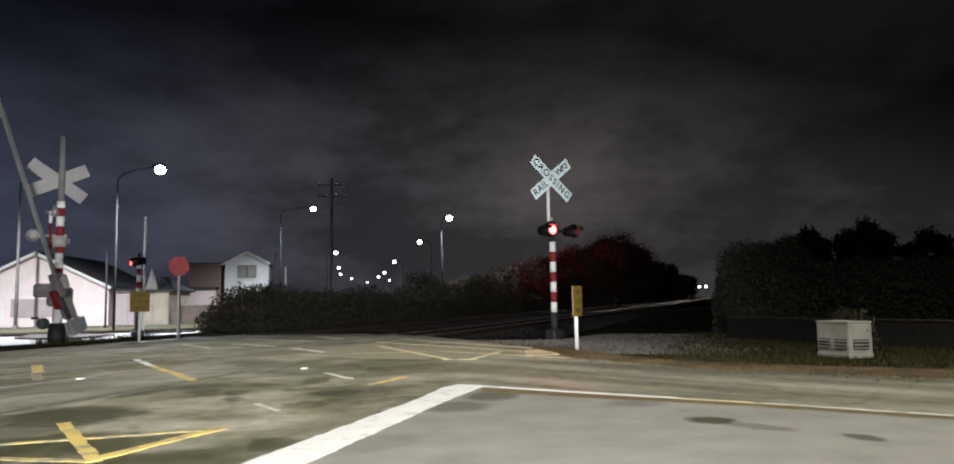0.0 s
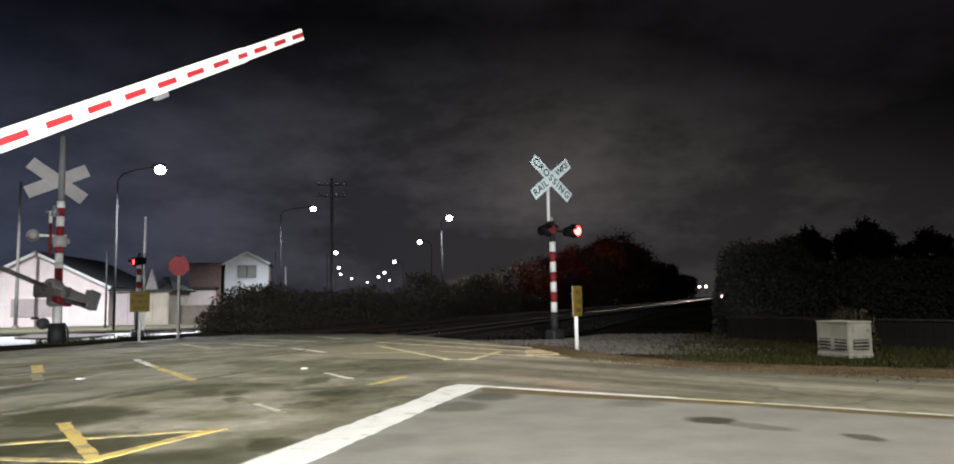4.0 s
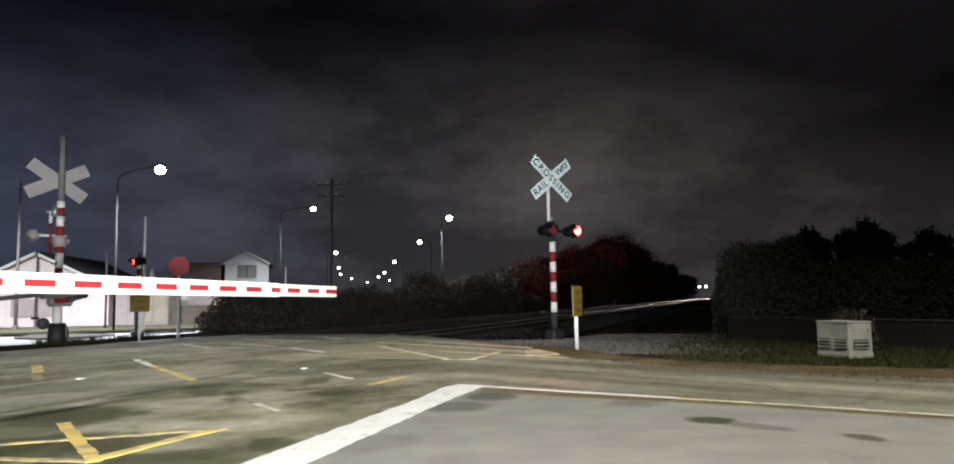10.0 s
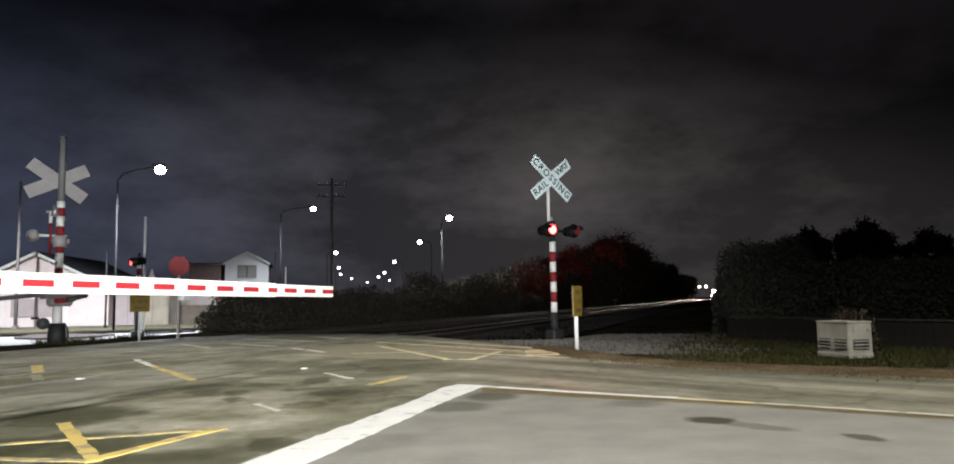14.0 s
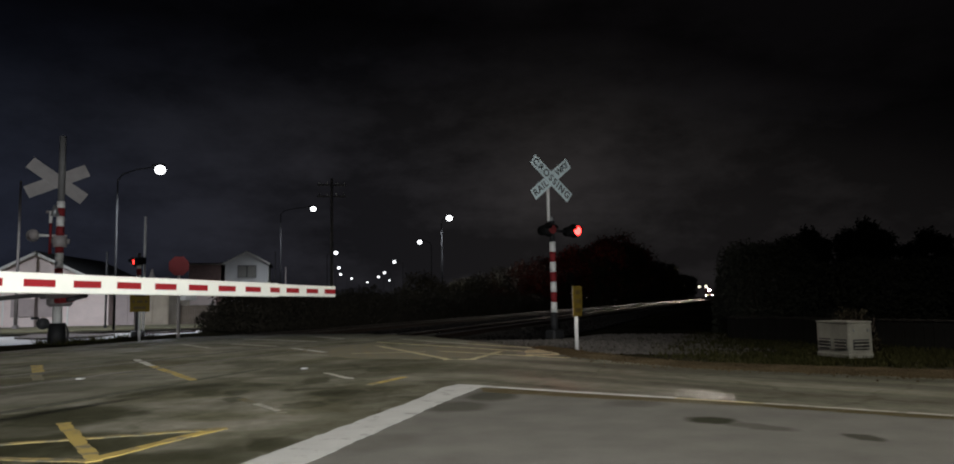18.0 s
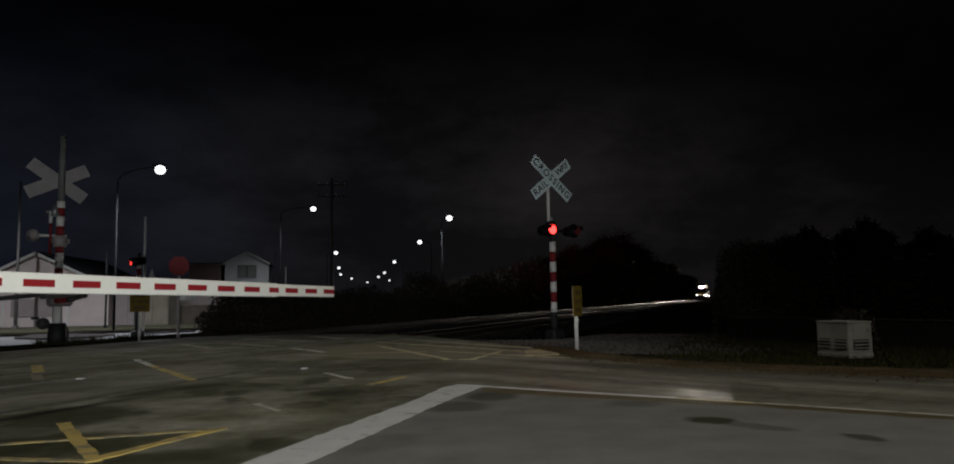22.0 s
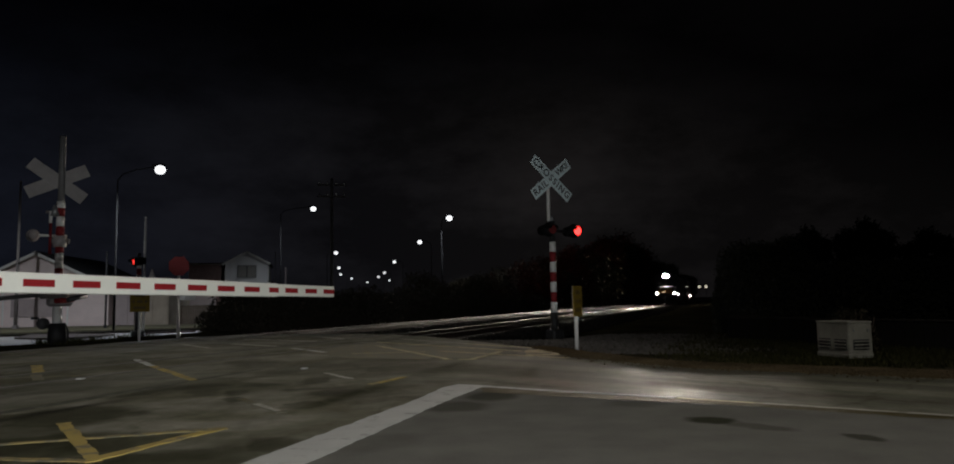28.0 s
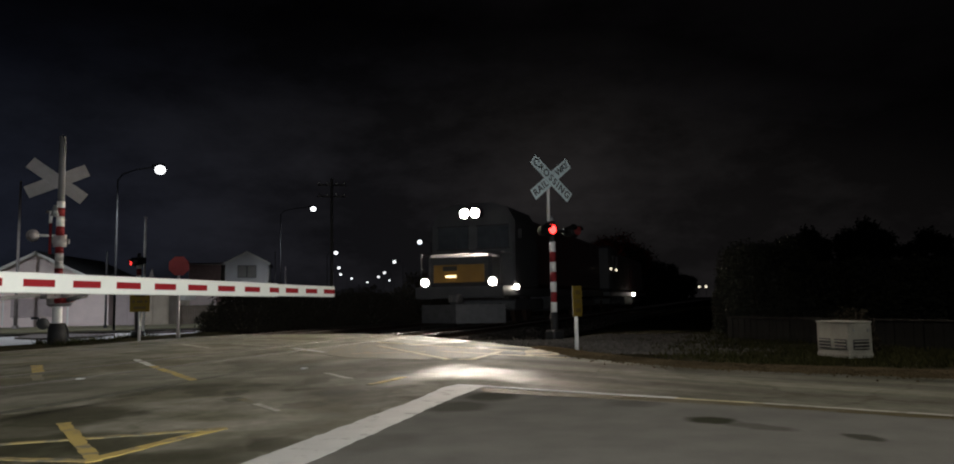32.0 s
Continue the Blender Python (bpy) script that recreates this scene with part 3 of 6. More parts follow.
# ---- ground, roads and railway ----
def smooth(a, b, x):
    t = min(1.0, max(0.0, (x - a) / (b - a)))
    return t * t * (3 - 2 * t)


def ground_z(x, y):
    s, n = x * D.x + y * D.y, x * N.x + y * N.y
    z = -0.03 - 0.47 * smooth(14.8, 17.5, n)
    z -= 0.17 * smooth(13.8, 16.5, s) * smooth(2.6, 4.2, n) * (1 - smooth(13.2, 14.5, n))
    return z + (0.05 * noise.noise(Vector((x * 0.35, y * 0.35, 0))) - 0.035 if n < 14 else 0.0)


def spread(lo, hi, fine_lo, fine_hi, step, grow=1.35):
    vals = list(np.arange(fine_lo, fine_hi + 1e-6, step))
    d, v = step, fine_hi
    while v < hi:
        d *= grow
        v += d
        vals.append(v)
    d, v = step, fine_lo
    while v > lo:
        d *= grow
        v -= d
        vals.insert(0, v)
    return vals


def build_ground():
    xs, ys = spread(-2500, 2500, -26, 16, 0.6), spread(-2500, 4000, -4, 44, 0.6)
    verts = [(x, y, ground_z(x, y)) for y in ys for x in xs]
    w = len(xs)
    faces = [(j * w + i, j * w + i + 1, (j + 1) * w + i + 1, (j + 1) * w + i) for j in range(len(ys) - 1) for i in range(w - 1)]
    me = bpy.data.meshes.new("ground")
    me.from_pydata(verts, [], faces)
    me.materials.append(GRASS)
    tagged(new("ground", me), "dark rough grass and bare dirt beside the railway", "ground", kind="structure")


build_ground()

ROAD_EDGE = [(-34, -24), (34, -30), (12.0, -2.2), (4.12, 6.66), (3.71, 7.0), (3.29, 7.31), (2.83, 7.65), (2.33, 8.02), (1.84, 8.74), (1.22, 9.93), (0.75, 12.2), (-0.3, 14.7), (-1.25, 16.7),
             (-2.8, 18.5), (-4.7, 18.95), (-6.95, 18.45), (-8.47, 13.4), (-11.66, 3.9), (-18.0, -15.0)]
bm = bmesh.new()
slab(bm, ROAD_EDGE, -0.16, 0.0)
solid("road", bm, ASPHALT, "worn patched grey asphalt road over the level crossing", "road", kind="structure")
bm = bmesh.new()
slab(bm, [(-60, 9.0), (-40, 21.4), (-21, 33.0), (-14.5, 37.0), (-6.0, 42.2), (-4, 38), (-9.5, 26.0), (-10.5, 23.0), (-13.2, 14.6), (-19, -4), (-40, -14)], -0.6, -0.47)
solid("side_road", bm, CHIP, "side road coloured pale for the light of the street lamps", "road", kind="structure")
bm = bmesh.new()
slab(bm, [(-70, 6.0), (-60.3, 9.3), (-40.3, 21.7), (-21.3, 33.3), (-14.8, 37.3), (-6.2, 42.6), (-6.5, 43.0), (-15.1, 37.8), (-21.6, 33.8), (-40.6, 22.2), (-60.6, 9.8), (-70, 6.6)], -0.6, -0.36)
solid("far_kerb", bm, SLEEPER, "dark weathered kerb along the side road", "kerb", kind="structure")
# low islands in a dark colour, for the shade along their kerbs
ISLES = ([(-18.9, 30.7), (-20.7, 35.3), (-18.4, 34.2), (-15.8, 32.8), (-15.4, 30.2), (-17.1, 29.3)], [(-15.1, 33.7), (-14.9, 34.6), (-13.7, 35.8), (-13.2, 35.2)])
for pts in ISLES:
    bm = bmesh.new()
    slab(bm, pts, -0.6, -0.40)
    solid("traffic_island", bm, ISLE, "low traffic island coloured dark for its kerb's shade, on the pale side road", "traffic island", kind="structure")
bm = bmesh.new()
slab(bm, [(-80, 28.0), (-41, 30.0), (-24, 39.0), (-16.5, 43.2), (-8, 47.0), (-8, 50.0), (-19, 50.5), (-30, 50.0), (-80, 46.0)], -0.6, -0.45)
solid("lawn", bm, LAWN, "mown lawn coloured pale for lamplight, before the white building", "lawn", kind="structure")


def marking(name, pts, mat, label, lift=0.004):
    bm = bmesh.new()
    out = []
    for (ax, ay), (bx, by) in zip(pts, pts[1:] + pts[:1]):
        k = max(1, int(math.hypot(bx - ax, by - ay) / 0.07))
        for i in range(k):
            x, y = ax + (bx - ax) * i / k, ay + (by - ay) * i / k
            out.append((x + 0.012 * noise.noise(Vector((x * 6, y * 6, 2.0))) + 0.016 * noise.noise(Vector((x * 21, y * 21, 9.0))),
                        y + 0.012 * noise.noise(Vector((x * 6, y * 6, 5.0))) + 0.016 * noise.noise(Vector((x * 21, y * 21, 7.0)))))
    slab(bm, out, -0.02, lift)
    return solid(name, bm, mat, label, "road marking", "road markings", "structure")


def stripe(name, a, b, width, mat, label, lift=0.004):
    a, b = Vector(a), Vector(b)
    d = (b - a).normalized() * (width / 2)
    q = Vector((-d.y, d.x))
    return marking(name, [tuple(a + q), tuple(a - q), tuple(b - q), tuple(b + q)], mat, label, lift)


YL, WL, FL = "worn yellow painted line on the asphalt", "worn white painted line on the asphalt", "faded yellow painted line on the asphalt"
# limit line, with its kinked end, and the edge line that leaves it
marking("limit_line", [(-2.03, 0.62), (-1.73, 0.53), (-0.82, 3.61), (-0.25, 5.75), (0.02, 6.62), (0.15, 6.58), (0.1, 6.72), (-0.2, 6.87), (-0.33, 6.62), (-0.47, 5.92), (-1.13, 3.64)],
        PAINT_W, "broad white limit line painted on the asphalt")
stripe("edge_line", (0.08, 6.645), (1.46, 5.685), 0.075, PAINT_W, WL)
stripe("edge_line", (1.46, 5.67), (1.98, 5.32), 0.045, PAINT_F, FL)
stripe("edge_line", (1.98, 5.335), (4.4, 3.53), 0.055, PAINT_P, WL)
stripe("edge_line", (4.5, 3.45), (6.4, 2.02), 0.06, PAINT_P, WL)
marking("edge_line", [(0.0, 6.62), (0.03, 6.27), (0.42, 6.03), (0.8, 5.78), (1.3, 5.51), (1.78, 5.245), (2.9, 4.43), (6.3, 1.80), (6.4, 1.98), (2.98, 4.62), (1.6, 5.55)], PAINT_O, "dirty olive remains of an old line beside the white one", 0.003)
# hatched box and lane lines across the crossing
for a, b, w in (((-3.75, 4.5), (-2.98, 7.3), 0.13), ((-2.98, 7.3), (-2.55, 8.9), 0.10), ((-4.9, 6.7), (-4.3, 8.5), 0.10), ((-5.3, 8.1), (-4.65, 9.3), 0.08)):
    stripe("tar_joint", a, b, w, TAR, "dark damp tar joint between slabs of asphalt", 0.002)
stripe("lane_line", (-2.72, 4.98), (-1.88, 3.74), 0.078, PAINT_Y, YL, 0.005)
stripe("lane_line", (-5.86, 10.02), (-5.15, 8.86), 0.13, PAINT_Y, YL)
stripe("lane_line", (-5.05, 8.62), (-4.62, 7.95), 0.11, PAINT_G, FL)
stripe("lane_line", (-4.13, 9.57), (-2.88, 7.66), 0.085, PAINT_Y, YL)
stripe("lane_line", (-4.9, 10.8), (-4.16, 9.62), 0.085, PAINT_W, WL)
stripe("lane_line", (-1.93, 6.12), (-1.38, 5.30), 0.07, PAINT_G, FL, 0.003)
stripe("lane_line", (-1.7, 5.78), (-1.42, 5.36), 0.05, PAINT_P, FL)
stripe("hatch_line", (-1.55, 4.66), (-3.4, 3.98), 0.065, PAINT_D, YL)
stripe("hatch_line", (-1.60, 4.63), (-1.92, 3.77), 0.08, PAINT_Y, YL, 0.006)
stripe("hatch_line", (-1.9, 3.76), (-3.2, 3.99), 0.065, PAINT_D, YL, 0.003)
stripe("hatch_line", (-1.01, 6.95), (-0.76, 7.63), 0.075, PAINT_Y, YL)
stripe("hatch_line", (-1.80, 13.25), (-0.42, 9.88), 0.085, PAINT_F, YL)
stripe("hatch_line", (-0.1, 9.75), (0.31, 11.15), 0.085, PAINT_F, YL)
stripe("hatch_line", (-0.46, 9.82), (-0.04, 9.74), 0.07, PAINT_F, FL, 0.005)
stripe("hatch_line", (-1.94, 14.43), (0.65, 11.15), 0.085, PAINT_F, FL, 0.003)
stripe("hatch_line", (-0.62, 11.48), (1.15, 9.73), 0.085, PAINT_F, FL, 0.003)
stripe("hatch_line", (-1.58, 15.45), (-0.18, 13.28), 0.09, PAINT_P, WL, 0.003)
stripe("hatch_line", (-0.18, 13.28), (0.85, 11.9), 0.08, PAINT_F, FL, 0.003)
stripe("hatch_line", (-1.9, 11.25), (-0.8, 11.39), 0.07, PAINT_F, FL, 0.003)
stripe("hatch_line", (-3.2, 12.93), (-2.37, 11.66), 0.09, PAINT_W, WL)
stripe("hatch_line", (-4.82, 14.7), (-3.63, 13.57), 0.08, PAINT_P, WL)
stripe("hatch_line", (-5.8, 14.8), (-4.76, 13.36), 0.07, PAINT_P, WL, 0.003)
stripe("hatch_line", (-5.2, 16.7), (-3.24, 15.07), 0.08, PAINT_P, WL, 0.003)
stripe("hatch_line", (-3.72, 17.28), (-2.77, 15.86), 0.09, PAINT_P, WL)
stripe("hatch_line", (-1.67, 8.21), (-1.29, 7.57), 0.06, PAINT_P, FL)
stripe("hatch_line", (-5.4, 8.2), (-2.9, 8.75), 0.05, PAINT_G, FL, 0.003)
marking("hatch_fill", [(-0.55, 10.15), (-0.08, 9.95), (0.28, 11.1), (0.62, 11.1), (-0.75, 12.8), (-1.4, 12.4)], PAINT_G, "nearly worn-away yellow paint filling the hatched box", 0.002)
marking("hatch_fill", [(-3.2, 12.6), (-1.85, 14.3), (-1.4, 12.5), (-0.6, 10.2), (-0.7, 9.9), (-1.8, 10.4)], PAINT_G, "nearly worn-away yellow paint filling the hatched box", 0.002)
marking("hatch_block", [(0.67, 11.15), (0.78, 11.53), (1.27, 11.26), (1.09, 10.28), (0.62, 10.26), (0.66, 10.47), (0.99, 10.46), (1.06, 10.8), (0.66, 10.72)], PAINT_B, "worn yellow painted block on the asphalt")
stripe("side_road_line", (-24, 31.0), (-17.5, 24.5), 0.12, PAINT_W, WL, -0.466)


bm = bmesh.new()
slab(bm, [(-1.86, 0.55), (-0.96, 3.6), (-0.38, 5.8), (-0.12, 6.72), (0.1, 6.6), (6.4, 1.96), (11.4, -1.8), (20, -14), (-2.0, -14), (-3.6, -5.0)], -0.02, 0.002)
solid("approach_lane", bm, LANE, "smooth pale worn seal of the approach lane", "road", kind="structure")

def road_stud(x, y):
    ob = thing("road_stud", pose(x, y, 0.0), "small raised white reflective road stud", "road stud", "road studs")
    boxpart("body", (0, 0, 0.008), (0.08, 0.07, 0.014), PAINT_W, ob, bevel=0.006)
    boxpart("reflector", (0, -0.034, 0.009), (0.05, 0.006, 0.008), POLE_W, ob)


for x, y in ((-2.03, 8.79), (-4.2, 7.98)):
    road_stud(x, y)


def rail_profile(bm, a, b, head_only):
    a, b = Vector(a), Vector(b)
    d = (b - a)
    m = Matrix.Translation((a + b) / 2) @ pose(0, 0, 0, 0, 0, math.degrees(math.atan2(d.y, d.x)))
    # rounded head: crown, gauge corners and sides
    prof = [(-0.034, -0.042), (-0.034, -0.016), (-0.031, -0.007), (-0.024, -0.002), (-0.012, 0.0), (0.012, 0.0), (0.024, -0.002), (0.031, -0.007), (0.034, -0.016), (0.034, -0.042)]
    h = d.length / 2
    ends = [[bm.verts.new(m @ Vector((x, y, z))) for y, z in prof] for x in (-h, h)]
    for i in range(9):
        bm.faces.new((ends[0][i + 1], ends[0][i], ends[1][i], ends[1][i + 1]))
    bm.normal_update()
    bm.faces.ensure_lookup_table()
    if bm.faces[4].normal.z < 0:
        bmesh.ops.reverse_faces(bm, faces=bm.faces)
    for side in ends:
        bm.faces.new([bm.verts.new(v.co) for v in side])


def build_track(n_mid, label, head_mat):
    ob = thing("railway_track", pose(0, 0, 0), label, "railway track", "railway tracks", "structure")
    for side in (-0.5335, 0.5335):
        n = n_mid + side
        bm = bmesh.new()
        rail_profile(bm, P(-30, n, 0.010), P(16.5, n, 0.010), True)
        part("embedded_rail", bm, RAIL_DULL, ob, "dull rail head set in the asphalt", True)
        bm = bmesh.new()
        a, b = P(-30, n - math.copysign(0.062, side), 0), P(16.5, n - math.copysign(0.062, side), 0)
        m = Matrix.Translation((a + b) / 2) @ pose(0, 0, 0, 0, 0, YAW + 90)
        box(bm, (0, 0, -0.01), (46.5, 0.05, 0.024), m)
        part("flangeway", bm, FILL, ob, "dirt-packed flangeway groove beside the rail")
        bm = bmesh.new()
        rail_profile(bm, P(16.5, n, 0.0), P(900, n, 0.0), False)
        head = part("rail", bm, head_mat, ob, "long steel rail with a worn head", True)
        bm = bmesh.new()
        a, b = P(16.5, n, 0), P(900, n, 0)
        m = Matrix.Translation((a + b) / 2) @ pose(0, 0, 0, 0, 0, YAW + 90)
        box(bm, (0, 0, -0.08), ((b - a).length, 0.02, 0.085), m)
        box(bm, (0, 0, -0.13), ((b - a).length, 0.13, 0.02), m)
        part("rail_web", bm, RUST, head)
    bm = bmesh.new()
    box(bm, (0, 0, 0), (2.1, 0.22, 0.13), None, 0.012)
    me = mesh_of("sleeper", bm, SLEEPER)
    for i in range(110):
        sl = part("sleeper", me, SLEEPER, ob)
        sl.matrix_world = track_pose(16.8 + i * 0.65, n_mid, -0.203, random.uniform(-0.6, 0.6))
    return ob


build_track(7.145, "steel rails on sleepers, set into the asphalt at the crossing", RAIL_TOP)
build_track(11.35, "second track with dull rails beside the hedge", RAIL_OLD)

# ballast shoulder: bed and loose stones
bm = bmesh.new()
m = track_pose(0, 0)
slab(bm, [(-13.2, 16.4), (-4.0, 14.0), (-4.4, 900), (-13.2, 900)], -0.4, -0.185, m)
solid("ballast_bed", bm, BED, "dark bed of crushed stone under the rails", "ballast", kind="structure")
rng = np.random.default_rng(4)


def stones(name, count, area, size, mat, label):
    """Loose angular stones as one mesh of small tetrahedra and wedges."""
    base = np.array([(-1, -0.7, -0.5), (1, -0.6, -0.5), (0.2, 1, -0.5), (-0.3, -0.1, 0.8), (0.5, 0.2, 0.6)])
    tri = np.array([(0, 2, 1), (0, 1, 4), (1, 2, 4), (0, 4, 3), (2, 3, 4), (0, 3, 2)])
    verts, faces = [], []
    k = 0
    while k < count:
        s, n, z = area(rng)
        sz = size * rng.uniform(0.6, 1.5)
        a = rng.uniform(0, 2 * np.pi)
        c, q = np.cos(a), np.sin(a)
        v = base * sz * rng.uniform(0.7, 1.2, size=3)
        v = np.stack([v[:, 0] * c - v[:, 1] * q, v[:, 0] * q + v[:, 1] * c, v[:, 2]], 1)
        p = P(s, n, z)
        verts.append(v + np.array(p))
        faces.append(tri + 5 * k)
        k += 1
    me = bpy.data.meshes.new(name)
    me.from_pydata(np.concatenate(verts).tolist(), [], np.concatenate(faces).tolist())
    me.materials.append(mat)
    return tagged(new(name, me), label, "ballast", kind="stuff")


def bed_area(r):
    s = 14.0 + 46 * r.random() ** 1.8
    n = r.uniform(4.0, 13.0)
    return s, n, -0.175


def verge_area(r):
    s = r.uniform(11.0, 17.0)
    # thins out into the grass
    n = 5.2 - 6.4 * r.random()
    while r.random() > smooth(-1.0, 1.6, n):
        n = 5.2 - 6.4 * r.random()
    x, y = (D * s + N * n).x, (D * s + N * n).y
    while 0.77 * (x - 1.43) + 0.64 * (y - 10.95) < 0.15:
        s, n = s + 0.5, n
        x, y = (D * s + N * n).x, (D * s + N * n).y
    return s, n, ground_z(x, y) + 0.01


stones("ballast_stones", 16000, bed_area, 0.035, BALLAST, "grey crushed stone ballast between and beside the rails")
stones("verge_gravel", 7500, verge_area, 0.024, VERGE_STONE, "loose grey gravel at the road edge by the signal")

# reddish dirt and loose grit along the road's edge
EDGE = [(1.22, 9.93), (1.84, 8.74), (2.33, 8.02), (2.83, 7.65), (3.29, 7.31), (3.71, 7.0), (4.12, 6.66), (12.0, -2.2)]
BACK = [(12.6, -1.7), (4.62, 7.3), (4.11, 7.66), (3.62, 7.98), (3.1, 8.32), (2.55, 8.72), (2.05, 9.5), (1.5, 10.85), (1.1, 12.3)]


def ragged_slab(name, pts, amp, z0, z1, mat, label, category):
    """A thin layer with an uneven outline."""
    out = []
    for (ax, ay), (bx, by) in zip(pts, pts[1:] + pts[:1]):
        k = max(1, min(60, int(math.hypot(bx - ax, by - ay) / 0.06)))
        for i in range(k):
            x, y = ax + (bx - ax) * i / k, ay + (by - ay) * i / k
            d = noise.noise(Vector((x * 4, y * 4, 1.0))) + 0.6 * noise.noise(Vector((x * 14, y * 14, 4.0)))
            out.append((x + amp * d * 0.7, y + amp * d * 0.7))
    bm = bmesh.new()
    slab(bm, out, z0, z1)
    return solid(name, bm, mat, label, category, kind="structure")


ragged_slab("dirt_strip", [(0.8, 12.1)] + EDGE + BACK, 0.09, -0.06, 0.008, DIRT, "strip of reddish dirt beside the road", "dirt")


def edge_grit(r):
    i = min(len(EDGE) - 3, int(r.random() * (len(EDGE) - 2)))
    (ax, ay), (bx, by) = EDGE[i], EDGE[i + 1]
    q = r.random()
    off = r.normal(0.16, 0.17)
    x, y = ax + (bx - ax) * q + 0.7 * off, ay + (by - ay) * q + 0.7 * off
    return x * D.x + y * D.y, x * N.x + y * N.y, 0.012


stones("edge_grit", 3500, edge_grit, 0.010, DIRT, "loose reddish grit scattered along the road edge")


def grass_area(k, lo, hi):
    """Blades at (s, n) between lo and hi, clear of the road."""
    out = []
    while len(out) < k:
        s, n = rng.uniform(lo[0], hi[0]), rng.uniform(lo[1], hi[1])
        p = P(s, n)
        if 0.77 * (p.x - 1.43) + 0.64 * (p.y - 10.6) > 0.35 and not (8 < s and n > 3.0 and s > 13.5):
            if noise.noise(Vector((p.x * 0.8, p.y * 0.8, 3.3))) > -0.25 and rng.random() > smooth(-0.7, 1.5, n + 0.8 * noise.noise(Vector((p.x * 1.7, p.y * 1.7, 8.1)))):
                out.append((p.x, p.y, ground_z(p.x, p.y)))
    return np.array(out)


def grass(name, roots, height, mat, label):
    k = len(roots)
    a = rng.uniform(0, 2 * np.pi, k)
    w = 0.008 + 0.006 * rng.random(k)
    h = height * rng.uniform(0.4, 1.4, k)
    side = np.stack([np.cos(a) * w, np.sin(a) * w, np.zeros(k)], 1)
    lean = np.stack([rng.normal(0, 0.35, k) * h, rng.normal(0, 0.35, k) * h, h], 1)
    v = np.stack([roots - side, roots + side, roots + lean], 1).reshape(-1, 3)
    me = bpy.data.meshes.new(name)
    me.from_pydata(v.tolist(), [], np.arange(3 * k).reshape(-1, 3).tolist())
    me.materials.append(mat)
    return tagged(new(name, me), label, "grass", kind="stuff")


grass("verge_grass", grass_area(22000, (8.0, -4.5), (17.0, 2.2)), 0.062, BLADE, "tufts of dry grass on the verge round the cabinet")


def weed_ring(x0, y0, z0, radius, k):
    a, q = rng.uniform(0, 2 * np.pi, k), radius * rng.random(k) ** 0.7
    return np.stack([x0 + q * np.cos(a), y0 + q * np.sin(a), np.full(k, z0)], 1)


grass("verge_grass", np.concatenate([weed_ring(-9.4, 16.9, -0.08, 0.5, 500), weed_ring(-11.4, 25.2, -0.3, 0.7, 500), weed_ring(-9.2, 18.0, -0.1, 0.6, 300)]), 0.16, BLADE, "weeds and long grass at the feet of the crossing signals")


# ---- street lamps and poles ----
def street_lamp(head, foot, ground):
    hx, hy, hz = head
    fx, fy = foot
    ob = thing("street_lamp", pose(fx, fy, ground), "tall galvanised street lamp with a lit white lamp head", "street lamp", "street lamps")
    top = hz - ground
    tubepart("pole", (0, 0, 0), (0, 0, top - 0.35), 0.06, POLE_G, ob, r1=0.035)
    d = Vector((hx - fx, hy - fy, 0))
    bm = bmesh.new()
    pts = [Vector((0, 0, top - 0.4)), d * 0.12 + Vector((0, 0, top - 0.1)), d * 0.45 + Vector((0, 0, top + 0.05)), d * 0.95 + Vector((0, 0, top + 0.06))]
    for a, b in zip(pts, pts[1:]):
        tube(bm, a, b, 0.035, 0.03, 8)
    part("outreach_arm", bm, POLE_G, ob)
    turn = pose(d.x, d.y, top, 0, 0, math.degrees(math.atan2(d.y, d.x)))
    bm = bmesh.new()
    box(bm, (-0.12, 0, 0.13), (0.7, 0.26, 0.10), turn, 0.03)
    lh = part("lamp_head", bm, POLE_G, ob)
    bm = bmesh.new()
    bmesh.ops.create_uvsphere(bm, u_segments=32, v_segments=16, radius=1.0, matrix=turn @ Matrix.Translation((0, 0, -0.11)) @ Matrix.Diagonal((0.25, 0.25, 0.22, 1)))
    part("lens", bm, LAMP_ON, lh, "glowing white lens", True)
    return ob


# the last entry is the added lamp above the crossing
for head, foot, watts in STREET:
    street_lamp(head, foot, 0.0 if head[1] < 12 else -0.5)


def bare_pole(name, x, y, z0, z1, r, mat, label, r1=None):
    ob = thing(name, pose(x, y, z0), label, "pole", "poles")
    tubepart("shaft", (0, 0, 0), (0, 0, z1 - z0), r, mat, ob, r1=r1)
    boxpart("base_collar", (0, 0, 0.12), (r * 2.6, r * 2.6, 0.24), mat, ob, bevel=0.01)
    tubepart("cap", (0, 0, z1 - z0), (0, 0, z1 - z0 + 0.06), (r1 or r) * 1.15, mat, ob)
    return ob


